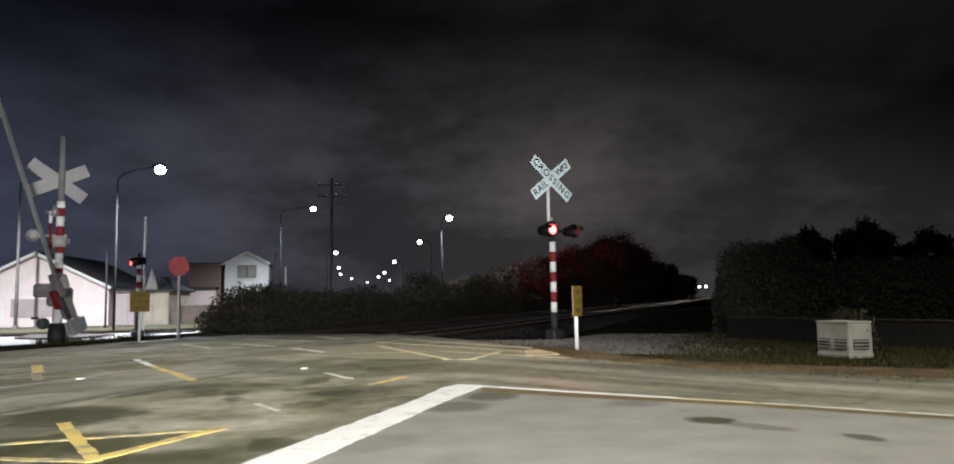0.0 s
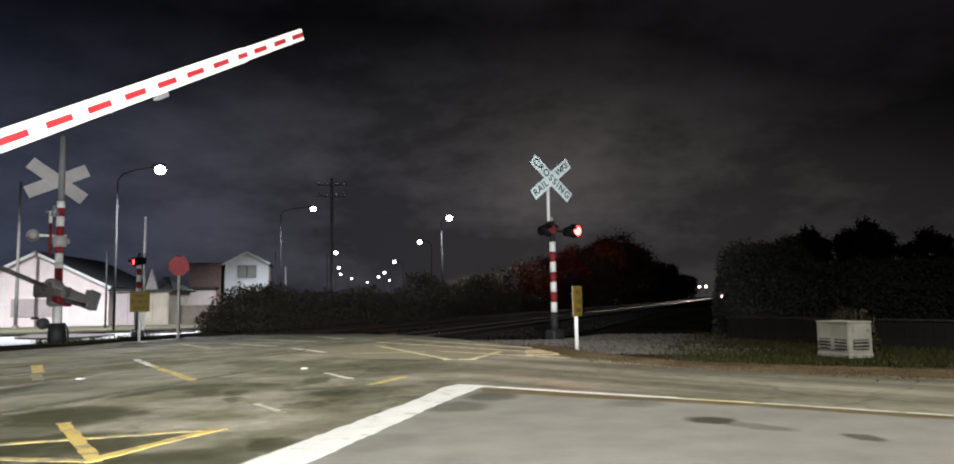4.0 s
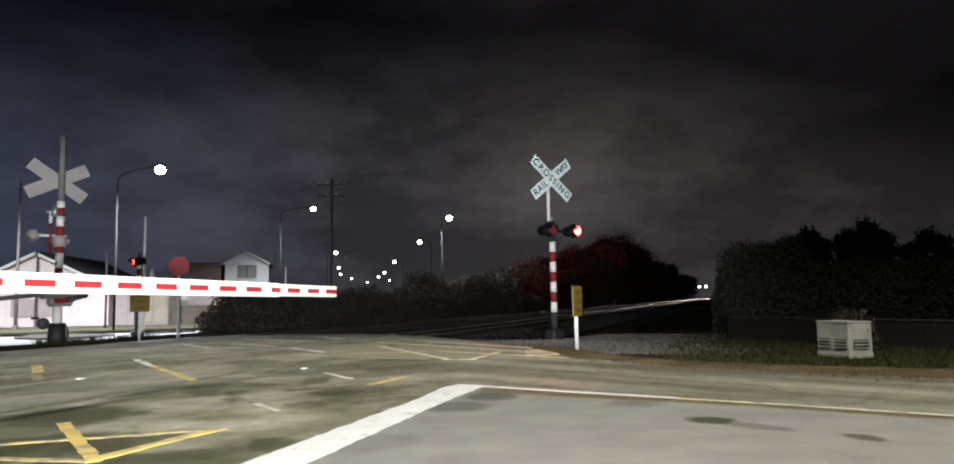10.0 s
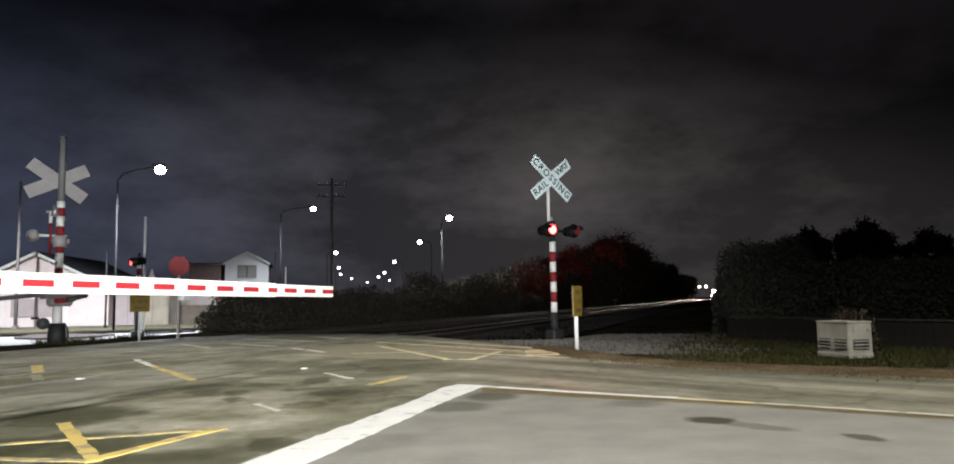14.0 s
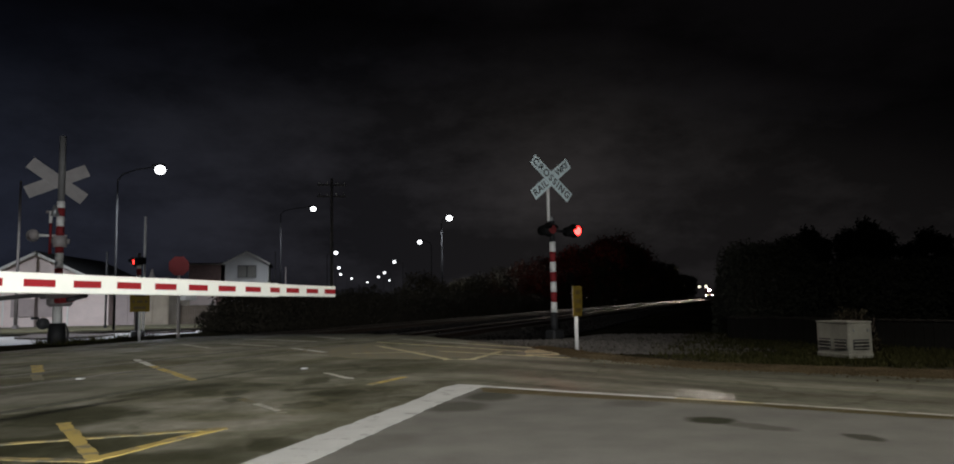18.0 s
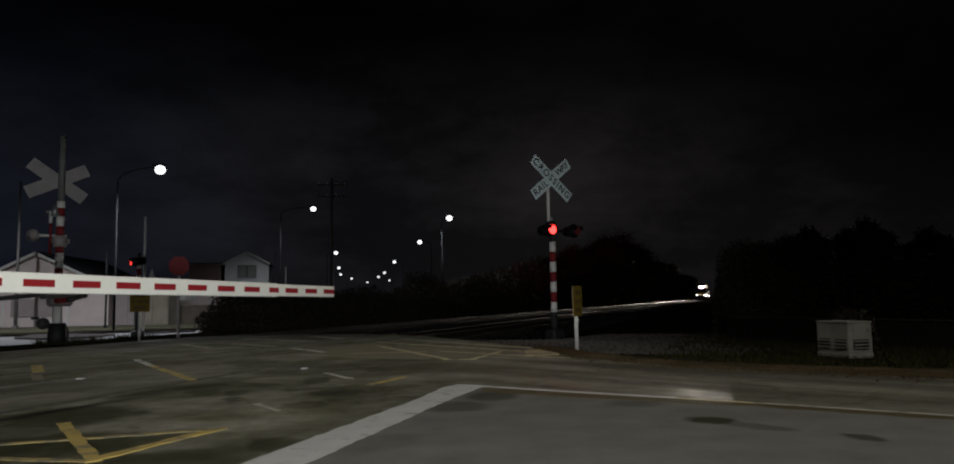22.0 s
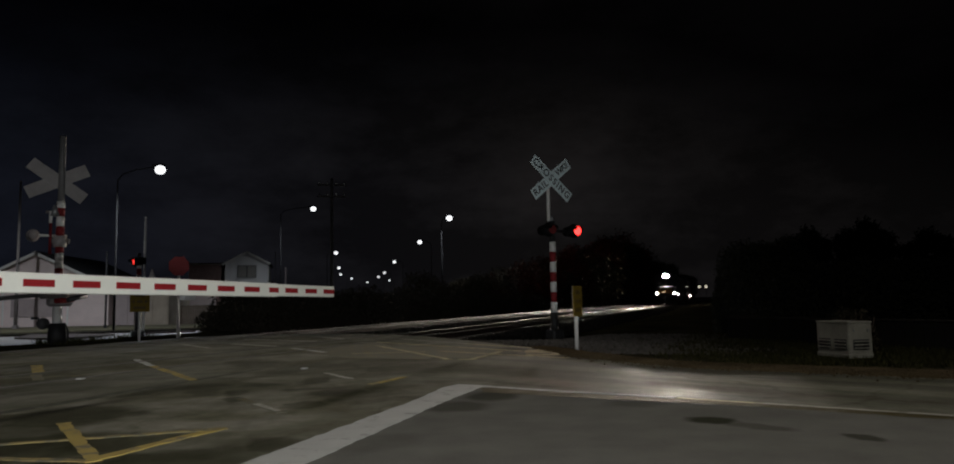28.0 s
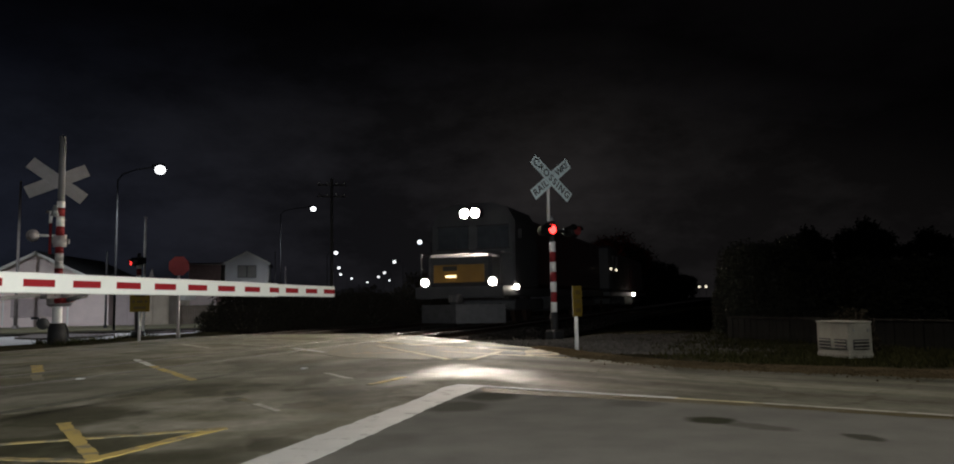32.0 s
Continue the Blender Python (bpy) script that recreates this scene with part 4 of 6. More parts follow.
bare_pole("lamp_column", -28.28, 46.0, -0.5, 8.6, 0.11, MACHINE, "tall pale lamp column beside the side road", 0.06)
bare_pole("lamp_column", -21.8, 44.0, -0.5, 3.96, 0.06, POLE_G, "short slim column beside the white building", 0.05)
bare_pole("sign_post", -7.72, 19.4, -0.1, 1.05, 0.025, GALV, "short bare galvanised post behind the stop sign")
bare_pole("lamp_column", -20.0, 74.0, -0.5, 5.9, 0.06, POLE_G, "slim column beside the white two-storey house", 0.05)
bare_pole("lamp_column", -19.1, 74.5, -0.5, 4.4, 0.07, MACHINE, "short pale column beside the white two-storey house", 0.06)
bare_pole("flag_pole", -13.35, 30.0, -0.5, 4.3, 0.05, POLE_W, "slim white pole behind the crossing signal", 0.04)


def power_pole(x, y):
    ob = thing("power_pole", pose(x, y, -0.5, 0, 0, 12), "dark timber power pole with crossarms", "power pole", "poles")
    tubepart("pole", (0, 0, 0), (0, 0, 11.0), 0.15, WOOD, ob, r1=0.10)
    for z in (10.5, 9.6):
        arm = boxpart("crossarm", (0, 0.15, z), (2.2, 0.10, 0.12), WOOD, ob)
        for k in (-0.95, -0.35, 0.35, 0.95):
            tubepart("insulator", (k, 0.15, z + 0.06), (k, 0.15, z + 0.26), 0.05, POLE_W, arm, r1=0.03, seg=8)


power_pole(-11.3, 58.0)
bare_pole("lamp_column", -2.78, 59.0, -0.5, 5.0, 0.06, POLE_G, "short slim pole beyond the hedge", 0.05)


# ---- houses ----
def window(parent, x, y, z, w, h, pane=GLASS):
    f = boxpart("window", (x, y, z), (w, 0.08, h), FRAME, parent, "dark framed window")
    for k in (-0.25, 0.25):
        boxpart("pane", (x + k * w, y - 0.045, z), (w * 0.5 - 0.10, 0.012, h - 0.14), pane, f)
    boxpart("sill", (x, y - 0.06, z - h / 2 - 0.03), (w + 0.14, 0.16, 0.05), POLE_W, f)
    return f


def gable_house(m, width, depth, eave, ridge, wall_mat, label, openings):
    ob = thing("house", m, label, "house", "houses")
    hw = width / 2
    bm = bmesh.new()
    pts = [(-hw, 0), (hw, 0), (hw, eave), (0, ridge), (-hw, eave)]
    f0 = [bm.verts.new((x, 0, z)) for x, z in pts]
    f1 = [bm.verts.new((x, depth, z)) for x, z in pts]
    bm.faces.new(f0)
    bm.faces.new(f1[::-1])
    for i in range(5):
        bm.faces.new((f0[(i + 1) % 5], f0[i], f1[i], f1[(i + 1) % 5]))
    bmesh.ops.recalc_face_normals(bm, faces=bm.faces)
    wall = part("wall", bm, wall_mat, ob)
    z = 0.25
    while z < ridge - 0.35:
        half = hw if z + 0.3 < eave else hw * (ridge - z - 0.3) / (ridge - eave)
        if half > 0.3:
            boxpart("weatherboard", (0, -0.014, z), (half * 2 - 0.04, 0.03, 0.29), wall_mat, wall)
        z += 0.3
    slope = math.atan2(ridge - eave, hw)
    ln = math.hypot(hw, ridge - eave) + 0.35
    for sgn in (-1, 1):
        bm = bmesh.new()
        mm = Matrix.Translation((sgn * (hw / 2 + 0.1), depth / 2, (eave + ridge) / 2 + 0.06 - 0.1 * math.tan(slope))) @ Matrix.Rotation(sgn * slope, 4, "Y")
        box(bm, (0, 0, 0), (ln, depth + 0.7, 0.08), mm)
        k = -depth / 2 - 0.2
        roof = part("roof", bm, ROOF, ob, "dark ribbed steel roof slope")
        bm = bmesh.new()
        while k < depth / 2 + 0.3:
            box(bm, (0, k, 0.055), (ln, 0.04, 0.03), mm)
            k += 0.45
        part("roof_ribs", bm, ROOF, roof)
        bm = bmesh.new()
        box(bm, (0, -depth / 2 - 0.37, -0.05), (ln, 0.04, 0.18), mm)
        part("bargeboard", bm, POLE_W, ob, "white bargeboard")
    for kind, x, z, w, h in openings:
        if kind == "window":
            window(ob, x, -0.05, z, w, h, CURTAIN)
        elif kind == "garage":
            g = boxpart("garage_door", (x, -0.05, z), (w, 0.06, h), PANEL, ob, "greyish-pink roller door")
            for i in range(6):
                boxpart("door_slat", (x, -0.09, z - h / 2 + (i + 0.5) * h / 6), (w - 0.1, 0.03, h / 6 - 0.03), PANEL, g)
        elif kind == "vent":
            boxpart("vent", (x, -0.05, z), (w, 0.05, h), FRAME, ob, "small dark wall vent")
        elif kind == "board":
            boxpart("corner_board", (x, -0.04, z), (w, 0.06, h), POLE_W, ob)
    return ob


# white gabled building across the side road
gable_house(pose(-29.2, 49.6, -0.45, 0, 0, 8), 9.1, 12, 2.6, 4.85, WHITE_WALL, "white gabled building with dark roof beside the side road",
            [("garage", -0.2, 1.25, 2.6, 1.2), ("vent", 0.0, 0.62, 0.5, 0.26), ("board", -2.0, 1.4, 0.1, 2.6), ("board", 2.0, 1.4, 0.1, 2.6), ("window", -3.4, 1.6, 1.2, 1.0)])
# two-storey white house behind the hedge
gable_house(pose(-23.1, 75.0, -0.5, 0, 0, 14), 4.15, 9, 5.4, 6.5, HOUSE_WALL, "white two-storey gabled house behind the hedge",
            [("window", 0.0, 4.58, 1.8, 1.25), ("board", 2.05, 2.5, 0.12, 4.8), ("board", -2.05, 2.5, 0.12, 4.8)])


def flat_block(m, w, d, h, wall_mat, roof_mat, label, pitch=0.0):
    ob = thing("house", m, label, "house", "houses")
    boxpart("wall", (0, d / 2, h / 2), (w, d, h), wall_mat, ob)
    boxpart("fascia", (0, -0.06, h + 0.02), (w + 0.4, 0.06, 0.2), POLE_W, ob)
    bm = bmesh.new()
    slab(bm, [(-w / 2 - 0.3, -0.3), (w / 2 + 0.3, -0.3), (w / 2 + 0.3, d + 0.3), (-w / 2 - 0.3, d + 0.3)], h, h + 0.12)
    if pitch:
        v = [bm.verts.new(p) for p in ((-w / 2 - 0.3, -0.3, h + 0.125), (w / 2 + 0.3, -0.3, h + 0.125), (w / 2 + 0.3, d + 0.3, h + 0.125), (-w / 2 - 0.3, d + 0.3, h + 0.125),
                                       (-w / 2 + 1.2, d / 2, h + pitch), (w / 2 - 1.2, d / 2, h + pitch))]
        for f in ((0, 1, 5, 4), (1, 2, 5), (2, 3, 4, 5), (3, 0, 4)):
            bm.faces.new([v[i] for i in f])
    part("roof", bm, roof_mat, ob)
    return ob


b = flat_block(pose(-23.75, 50.4, -0.5, 0, 0, 8), 1.3, 6, 2.32, PANEL, ROOF, "low pale block building with a flat dark roof")
boxpart("door", (-0.15, -0.03, 1.0), (0.8, 0.06, 2.0), PANEL, b)
b = flat_block(pose(-21.95, 50.9, -0.5, 0, 0, 8), 1.9, 6, 2.28, CREAM_WALL, ROOF, "low cream building with a dark hipped roof", 1.1)
bm = bmesh.new()
slab(bm, [(-0.40, 0.0), (0.40, 0.0), (0.0, 1.4)], 0.0, 0.25, pose(-0.10, -0.1, 2.41, 90, 0, 0))
part("gable_end", bm, MACHINE, b, "small grey gable end")
for x, w in ((-0.48, 0.8), (0.48, 0.8)):
    boxpart("wall_panel", (x, -0.02, 1.2), (w, 0.05, 2.0), CREAM_WALL, b)
b = flat_block(pose(-27.0, 74.2, -0.5, 0, 0, 14), 3.0, 7, 5.35, BRICK_WALL, ROOF_RED, "brown two-storey wing of the house behind the hedge")
b = flat_block(pose(-27.0, 71.5, -0.5, 0, 0, 14), 3.4, 3, 2.9, WHITE_WALL, ROOF, "white single-storey porch of the house behind the hedge")


def paling_fence(name, a, b, z, h, mat, label, rail=True):
    a, b = Vector(a), Vector(b)
    d = b - a
    ob = thing(name, pose(a.x, a.y, z, 0, 0, math.degrees(math.atan2(d.y, d.x))), label, "fence", "fences")
    k, x = 0, 0.0
    bm = bmesh.new()
    box(bm, (0, 0, 0), (0.142, 0.02, h), None, 0.003)
    me = mesh_of("paling", bm, mat)
    while x < d.length:
        p = part("paling", me, mat, ob)
        p.matrix_local = Matrix.Translation((x + 0.075, random.uniform(-0.004, 0.004), h / 2 + random.uniform(-0.015, 0.015)))
        x += 0.152
    for zz in (0.25, h - 0.12):
        boxpart("fence_rail", (d.length / 2, 0.05, zz), (d.length, 0.06, 0.09), mat, ob)
    x = 0.0
    while x <= d.length:
        boxpart("post", (x, 0.11, h / 2), (0.1, 0.1, h), mat, ob)
        x += 2.4
    if rail:
        boxpart("capping", (d.length / 2, 0.02, h + 0.02), (d.length, 0.10, 0.025), SLEEPER, ob, "weathered capping rail")
    return ob


paling_fence("timber_fence", (-20.7, 52.3), (-14.5, 54.0), -0.5, 1.3, BROWN_FENCE, "weathered brown timber fence beside the low buildings", False)
paling_fence("timber_fence", (4.78, 14.5), (7.3, 9.0), -0.08, 0.42, FENCE, "dark stained timber fence below the tall hedge")


# ---- hedges, bushes and trees ----
def bush_points(r, k, half, height, rough=0.35, boxy=False):
    """Places of leaves in a lumpy mound of half extents (hx, hy) and a height, thick towards its skin."""
    v = r.normal(size=(k, 3))
    v /= np.linalg.norm(v, axis=1)[:, None]
    v[:, 2] = np.abs(v[:, 2])
    if boxy:
        v /= (np.abs(v) ** 5).sum(axis=1)[:, None] ** 0.2
    rad = r.uniform(0.55, 1.0, k) ** 0.5
    lump = np.array([1.0 + rough * noise.noise(Vector(p * 2.3) + Vector((half[0], height, 0))) + 0.4 * rough * noise.noise(Vector(p * 6.0)) for p in v])
    return v * (rad * lump)[:, None] * np.array([half[0], half[1], height])


def twig_core(bm, r, half, height, k=9):
    for _ in range(k):
        a, q = r.uniform(0, 2 * np.pi), r.uniform(0.3, 0.9)
        tube(bm, (0.15 * math.cos(a), 0.15 * math.sin(a), 0), (half[0] * q * math.cos(a), half[1] * q * math.sin(a), height * r.uniform(0.5, 0.95)), 0.03, 0.008, 5)


def bush(m, half, height, mat, k, leaf, label, group, name="bush", seed=1, boxy=False):
    r = np.random.default_rng(seed)
    ob = thing(name, m, label, name, group)
    bm = bmesh.new()
    twig_core(bm, r, half, height)
    part("stem", bm, BARK, ob)
    part("foliage", leaves_mesh("foliage", bush_points(r, k, half, height, 0.16 if boxy else 0.35, boxy), leaf, mat, r), mat, ob)
    return ob


LH = "dense dark untrimmed hedge bush beside the railway"
kinds = [bush(track_pose(20.4, 14.6, -0.2), (1.5, 1.5), 1.45, HEDGE, 7500, 0.055, LH, "railway hedge", seed=11),
         bush(track_pose(22.0, 14.9, -0.25), (1.6, 1.7), 1.60, HEDGE, 8000, 0.055, LH, "railway hedge", seed=12),
         bush(track_pose(23.7, 14.7, -0.25), (1.4, 1.8), 1.40, HEDGE, 7500, 0.055, LH, "railway hedge", seed=13)]
s = 25.8
i = 0
while s < 74:
    copy_thing(kinds[i % 3], track_pose(s, 14.6 + random.uniform(-0.3, 0.3), -0.3, random.choice((0, 90, 180, 270)) + random.uniform(-20, 20)))
    s += 2.1 + random.uniform(-0.3, 0.4)
    i += 1
for s2, n2 in ((24.5, 17.4), (28.0, 17.5), (32.0, 17.0)):
    copy_thing(kinds[i % 3], track_pose(s2, n2, -0.45, 50 * i))
    i += 1
LS = "dry pale scrub bush beyond the hedge"
scrub = bush(track_pose(52, 17.5, -0.5), (2.4, 2.4), 3.0, SCRUB, 9000, 0.085, LS, "scrub bushes", seed=21)
for s2, n2, a in ((57, 18.5, 40), (62, 16.8, 100), (66, 20.0, 160), (47, 19.5, 200), (71, 17.5, 260), (60, 21.5, 310), (77, 18.2, 20)):
    copy_thing(scrub, track_pose(s2, n2, -0.5, a))


def tree(m, height, spread_r, mat, leaf, clumps, per, label, group, seed, trunk_h=0.28, upright=1.0, mid_z=0.62):
    """Tapered trunk, limbs that fork, and a crown of uneven clumps of leaves with gaps between them."""
    r = np.random.default_rng(seed)
    ob = thing("tree", m, label, "tree", group)
    bm = bmesh.new()
    th = height * trunk_h
    tube(bm, (0, 0, -0.2), (0.05, 0.03, th), height * 0.03, height * 0.022, 9)
    tips = []
    for j in range(7):
        a = j * 2 * math.pi / 7 + r.uniform(-0.4, 0.4)
        mid = Vector((math.cos(a) * spread_r * 0.4, math.sin(a) * spread_r * 0.4, height * r.uniform(0.36, 0.55)))
        tube(bm, (0.05, 0.03, th * r.uniform(0.75, 1.0)), mid, height * 0.013, height * 0.008, 6)
        for _ in range(2):
            tip = mid + Vector((math.cos(a + r.uniform(-0.8, 0.8)) * spread_r * 0.4, math.sin(a + r.uniform(-0.8, 0.8)) * spread_r * 0.4, height * r.uniform(0.1, 0.32)))
            tube(bm, mid, tip, height * 0.007, height * 0.003, 5)
            tips.append(tip)
    part("trunk", bm, BARK, ob)
    pts = []
    for j in range(clumps):
        if j < len(tips):
            c = np.array(tips[j])
        else:
            v = r.normal(size=3)
            v /= np.linalg.norm(v)
            q = r.uniform(0.35, 1.0) ** 0.6
            c = np.array((v[0] * spread_r * q, v[1] * spread_r * q, height * (mid_z + (0.98 - mid_z) * v[2] * q * upright)))
        size = spread_r * r.uniform(0.16, 0.34)
        w = r.normal(size=(per, 3)) * size * 0.55 * np.array((1, 1, 0.75))
        pts.append(c + w)
    pts = np.concatenate(pts)
    part("crown", leaves_mesh("crown", pts, leaf, mat, r), mat, ob)
    return ob


LT = "broad leafy tree in the row beside the railway"
t0 = tree(track_pose(60, 15.6, -0.5), 4.2, 2.6, HEDGE, 0.12, 60, 300, "small leafy tree at the end of the railway tree row", "railway tree row", 30, 0.12, 1.0, 0.5)
t4 = tree(track_pose(69, 15.4, -0.5), 5.1, 3.2, HEDGE, 0.13, 62, 300, "small leafy tree at the end of the railway tree row", "railway tree row", 34, 0.12, 1.0, 0.5)
t1 = tree(track_pose(80, 16.0, -0.5), 6.5, 3.8, TREE, 0.17, 66, 300, LT, "railway tree row", 31, 0.12, 1.0, 0.5)
t2 = tree(track_pose(92, 16.3, -0.5), 8.0, 4.3, TREE, 0.19, 70, 320, LT, "railway tree row", 32, 0.12, 1.0, 0.5)
t3 = tree(track_pose(116, 16.0, -0.5), 11.5, 4.6, TREE, 0.19, 70, 320, LT, "railway tree row", 33, 0.12, 1.0, 0.5)
copy_thing(t0, track_pose(64, 17.5, -0.5, 120))
row = [(104, 16.5, 70), (132, 18.5, 140), (145, 17, 200), (162, 18.5, 260), (182, 17, 10),
       (205, 18, 130), (232, 17, 250), (262, 18, 310), (300, 17, 50), (345, 18, 170), (124, 21, 220)]
for i, (s2, n2, a) in enumerate(row):
    copy_thing((t2, t3)[i % 2], track_pose(s2, n2, -0.5, a))

# tall clipped hedge and round-headed trees beyond the verge on the near side
LK = "tall dark dense hedge bush behind the fence"
k1 = bush(pose(6.17, 16.2, -0.1), (0.92, 0.90), 1.93, HEDGE_D, 30000, 0.033, LK, "tall garden hedge", seed=41, boxy=True)
k2 = bush(pose(7.5, 15.9, -0.1), (0.95, 0.92), 1.48, HEDGE_D, 30000, 0.033, LK, "tall garden hedge", seed=42, boxy=True)
for i, (x, y) in enumerate(((6.85, 17.4), (8.5, 15.8), (8.0, 17.2), (9.7, 15.7), (11.0, 16.8), (10.9, 15.6), (12.4, 17.0), (12.1, 15.5), (9.4, 17.0), (13.3, 15.4), (13.9, 17.0), (14.5, 15.3))):
    copy_thing((k1 if i == 0 else k2), pose(x, y, -0.1, 0, 0, 77 * i))
LR = "round-headed dark tree behind the tall hedge"
r1 = tree(pose(9.7, 22.0, -0.1), 2.98, 0.66, HEDGE_D, 0.055, 90, 220, LR, "round garden trees", 51, 0.4, 0.9)
for i, (x, y) in enumerate(((11.36, 21.9), (13.3, 22.1), (15.6, 22.0))):
    copy_thing(r1, pose(x, y, -0.1, 0, 0, 61 * i + 20) @ Matrix.Diagonal((1.08, 1.08, (1.07, 0.97, 1.0)[i], 1)))


bush(pose(5.35, 10.75, -0.08), (0.34, 0.28), 0.62, SCRUB, 1600, 0.03, "small pale scrubby bush behind the equipment cabinet", "scrub bushes", seed=61)


# ---- trackside cabinet ----
def cabinet():
    """Louvred equipment cabinet on the verge, standing corner-on to the road."""
    ob = thing("equipment_cabinet", pose(4.675, 9.55, -0.05, 0, 0, 12), "pale grey concrete equipment cabinet with louvred vents", "cabinet")
    w, d, h = 0.345, 0.63, 0.41
    boxpart("body", (w / 2, d / 2, h / 2 + 0.03), (w, d, h), CONCRETE, ob, bevel=0.015)
    boxpart("lid", (w / 2, d / 2, h + 0.035), (w + 0.012, d + 0.012, 0.026), CONCRETE, ob, bevel=0.01)
    boxpart("plinth", (w / 2, d / 2, 0.02), (w + 0.01, d + 0.01, 0.06), CONCRETE, ob, bevel=0.01)
    for y in (d * 0.26, d * 0.74):
        v = boxpart("vent", (0.004, y, 0.165), (0.012, 0.23, 0.13), DARK, ob, "dark louvred vent")
        for k in range(3):
            boxpart("louvre", (-0.01, y, 0.122 + k * 0.042), (0.02, 0.21, 0.014), CONCRETE, v)
    v = boxpart("vent", (w / 2, 0.004, 0.165), (w * 0.68, 0.012, 0.13), DARK, ob, "dark louvred vent")
    for k in range(3):
        boxpart("louvre", (w / 2, -0.01, 0.122 + k * 0.042), (w * 0.62, 0.02, 0.014), CONCRETE, v)
    boxpart("hatch", (w / 2, 0.004, 0.345), (w * 0.75, 0.014, 0.12), CONCRETE, ob)
    for x in (w * 0.2, w * 0.8):
        boxpart("latch", (x, -0.006, 0.345), (0.02, 0.012, 0.035), GALV, ob)


cabinet()


# ---- signs ----
def post_sign(name, m, post_h, post_mat, label, category):
    ob = thing(name, m, label, category)
    tubepart("post", (0, 0.03, -0.05), (0, 0.03, post_h), 0.03, post_mat, ob)
    return ob


def train_sign(m, label, drop=0.0):
    """Yellow plate with rows of illegible lettering and two side arrows."""
    ob = post_sign("warning_sign", m, 1.0 - drop, POLE_W, label, "sign")
    z0 = 0.90 - drop
    boxpart("plate", (0, 0, z0), (0.42, 0.012, 0.47), SIGN_Y, ob, bevel=0.003)
    boxpart("plate_back", (0, 0.010, z0), (0.42, 0.006, 0.47), SIGN_B, ob)
    for z, w in ((z0 + 0.14, 0.22), (z0, 0.12), (z0 - 0.14, 0.26)):
        boxpart("lettering_bar", (0, -0.008, z), (w, 0.004, 0.06), LETTER_F, ob)
    for sgn in (-1, 1):
        bm = bmesh.new()
        slab(bm, [(sgn * 0.18, 0), (sgn * 0.11, 0.045), (sgn * 0.11, -0.045)], 0, 0.004, pose(0, -0.006, z0, 90, 0, 0))
        part("arrow", bm, LETTER_F, ob)
    for z in (z0 - 0.16, z0 + 0.16):
        boxpart("bracket", (0, 0.02, z), (0.10, 0.02, 0.04), GALV, ob)
    return ob


train_sign(pose(-7.79, 17.3, -0.03, 0, 0, 22), "yellow warning plate with dark lettering on a white post")
train_sign(pose(1.55, 11.75, -0.03, 0, 0, 64), "yellow warning plate seen nearly edge-on, on a white post", 0.15)

ob = post_sign("stop_sign", pose(-7.32, 18.35, -0.05, 0, 0, 24), 1.95, LAMP_BACK, "weathered red octagonal stop sign on a slim post", "stop sign")
bm = bmesh.new()
R8 = [(0.25 * math.cos(radians(22.5 + 45 * k)), 0.25 * math.sin(radians(22.5 + 45 * k))) for k in range(8)]
slab(bm, R8, 0, 0.012, pose(0, 0.0, 1.78, 90, 0, 0))
part("plate", bm, SIGN_R, ob, "faded red octagonal plate")
for z in (1.6, 1.84):
    boxpart("bracket", (0, 0.015, z), (0.12, 0.02, 0.03), GALV, ob)


# ---- crossing signals ----
FLASH = []


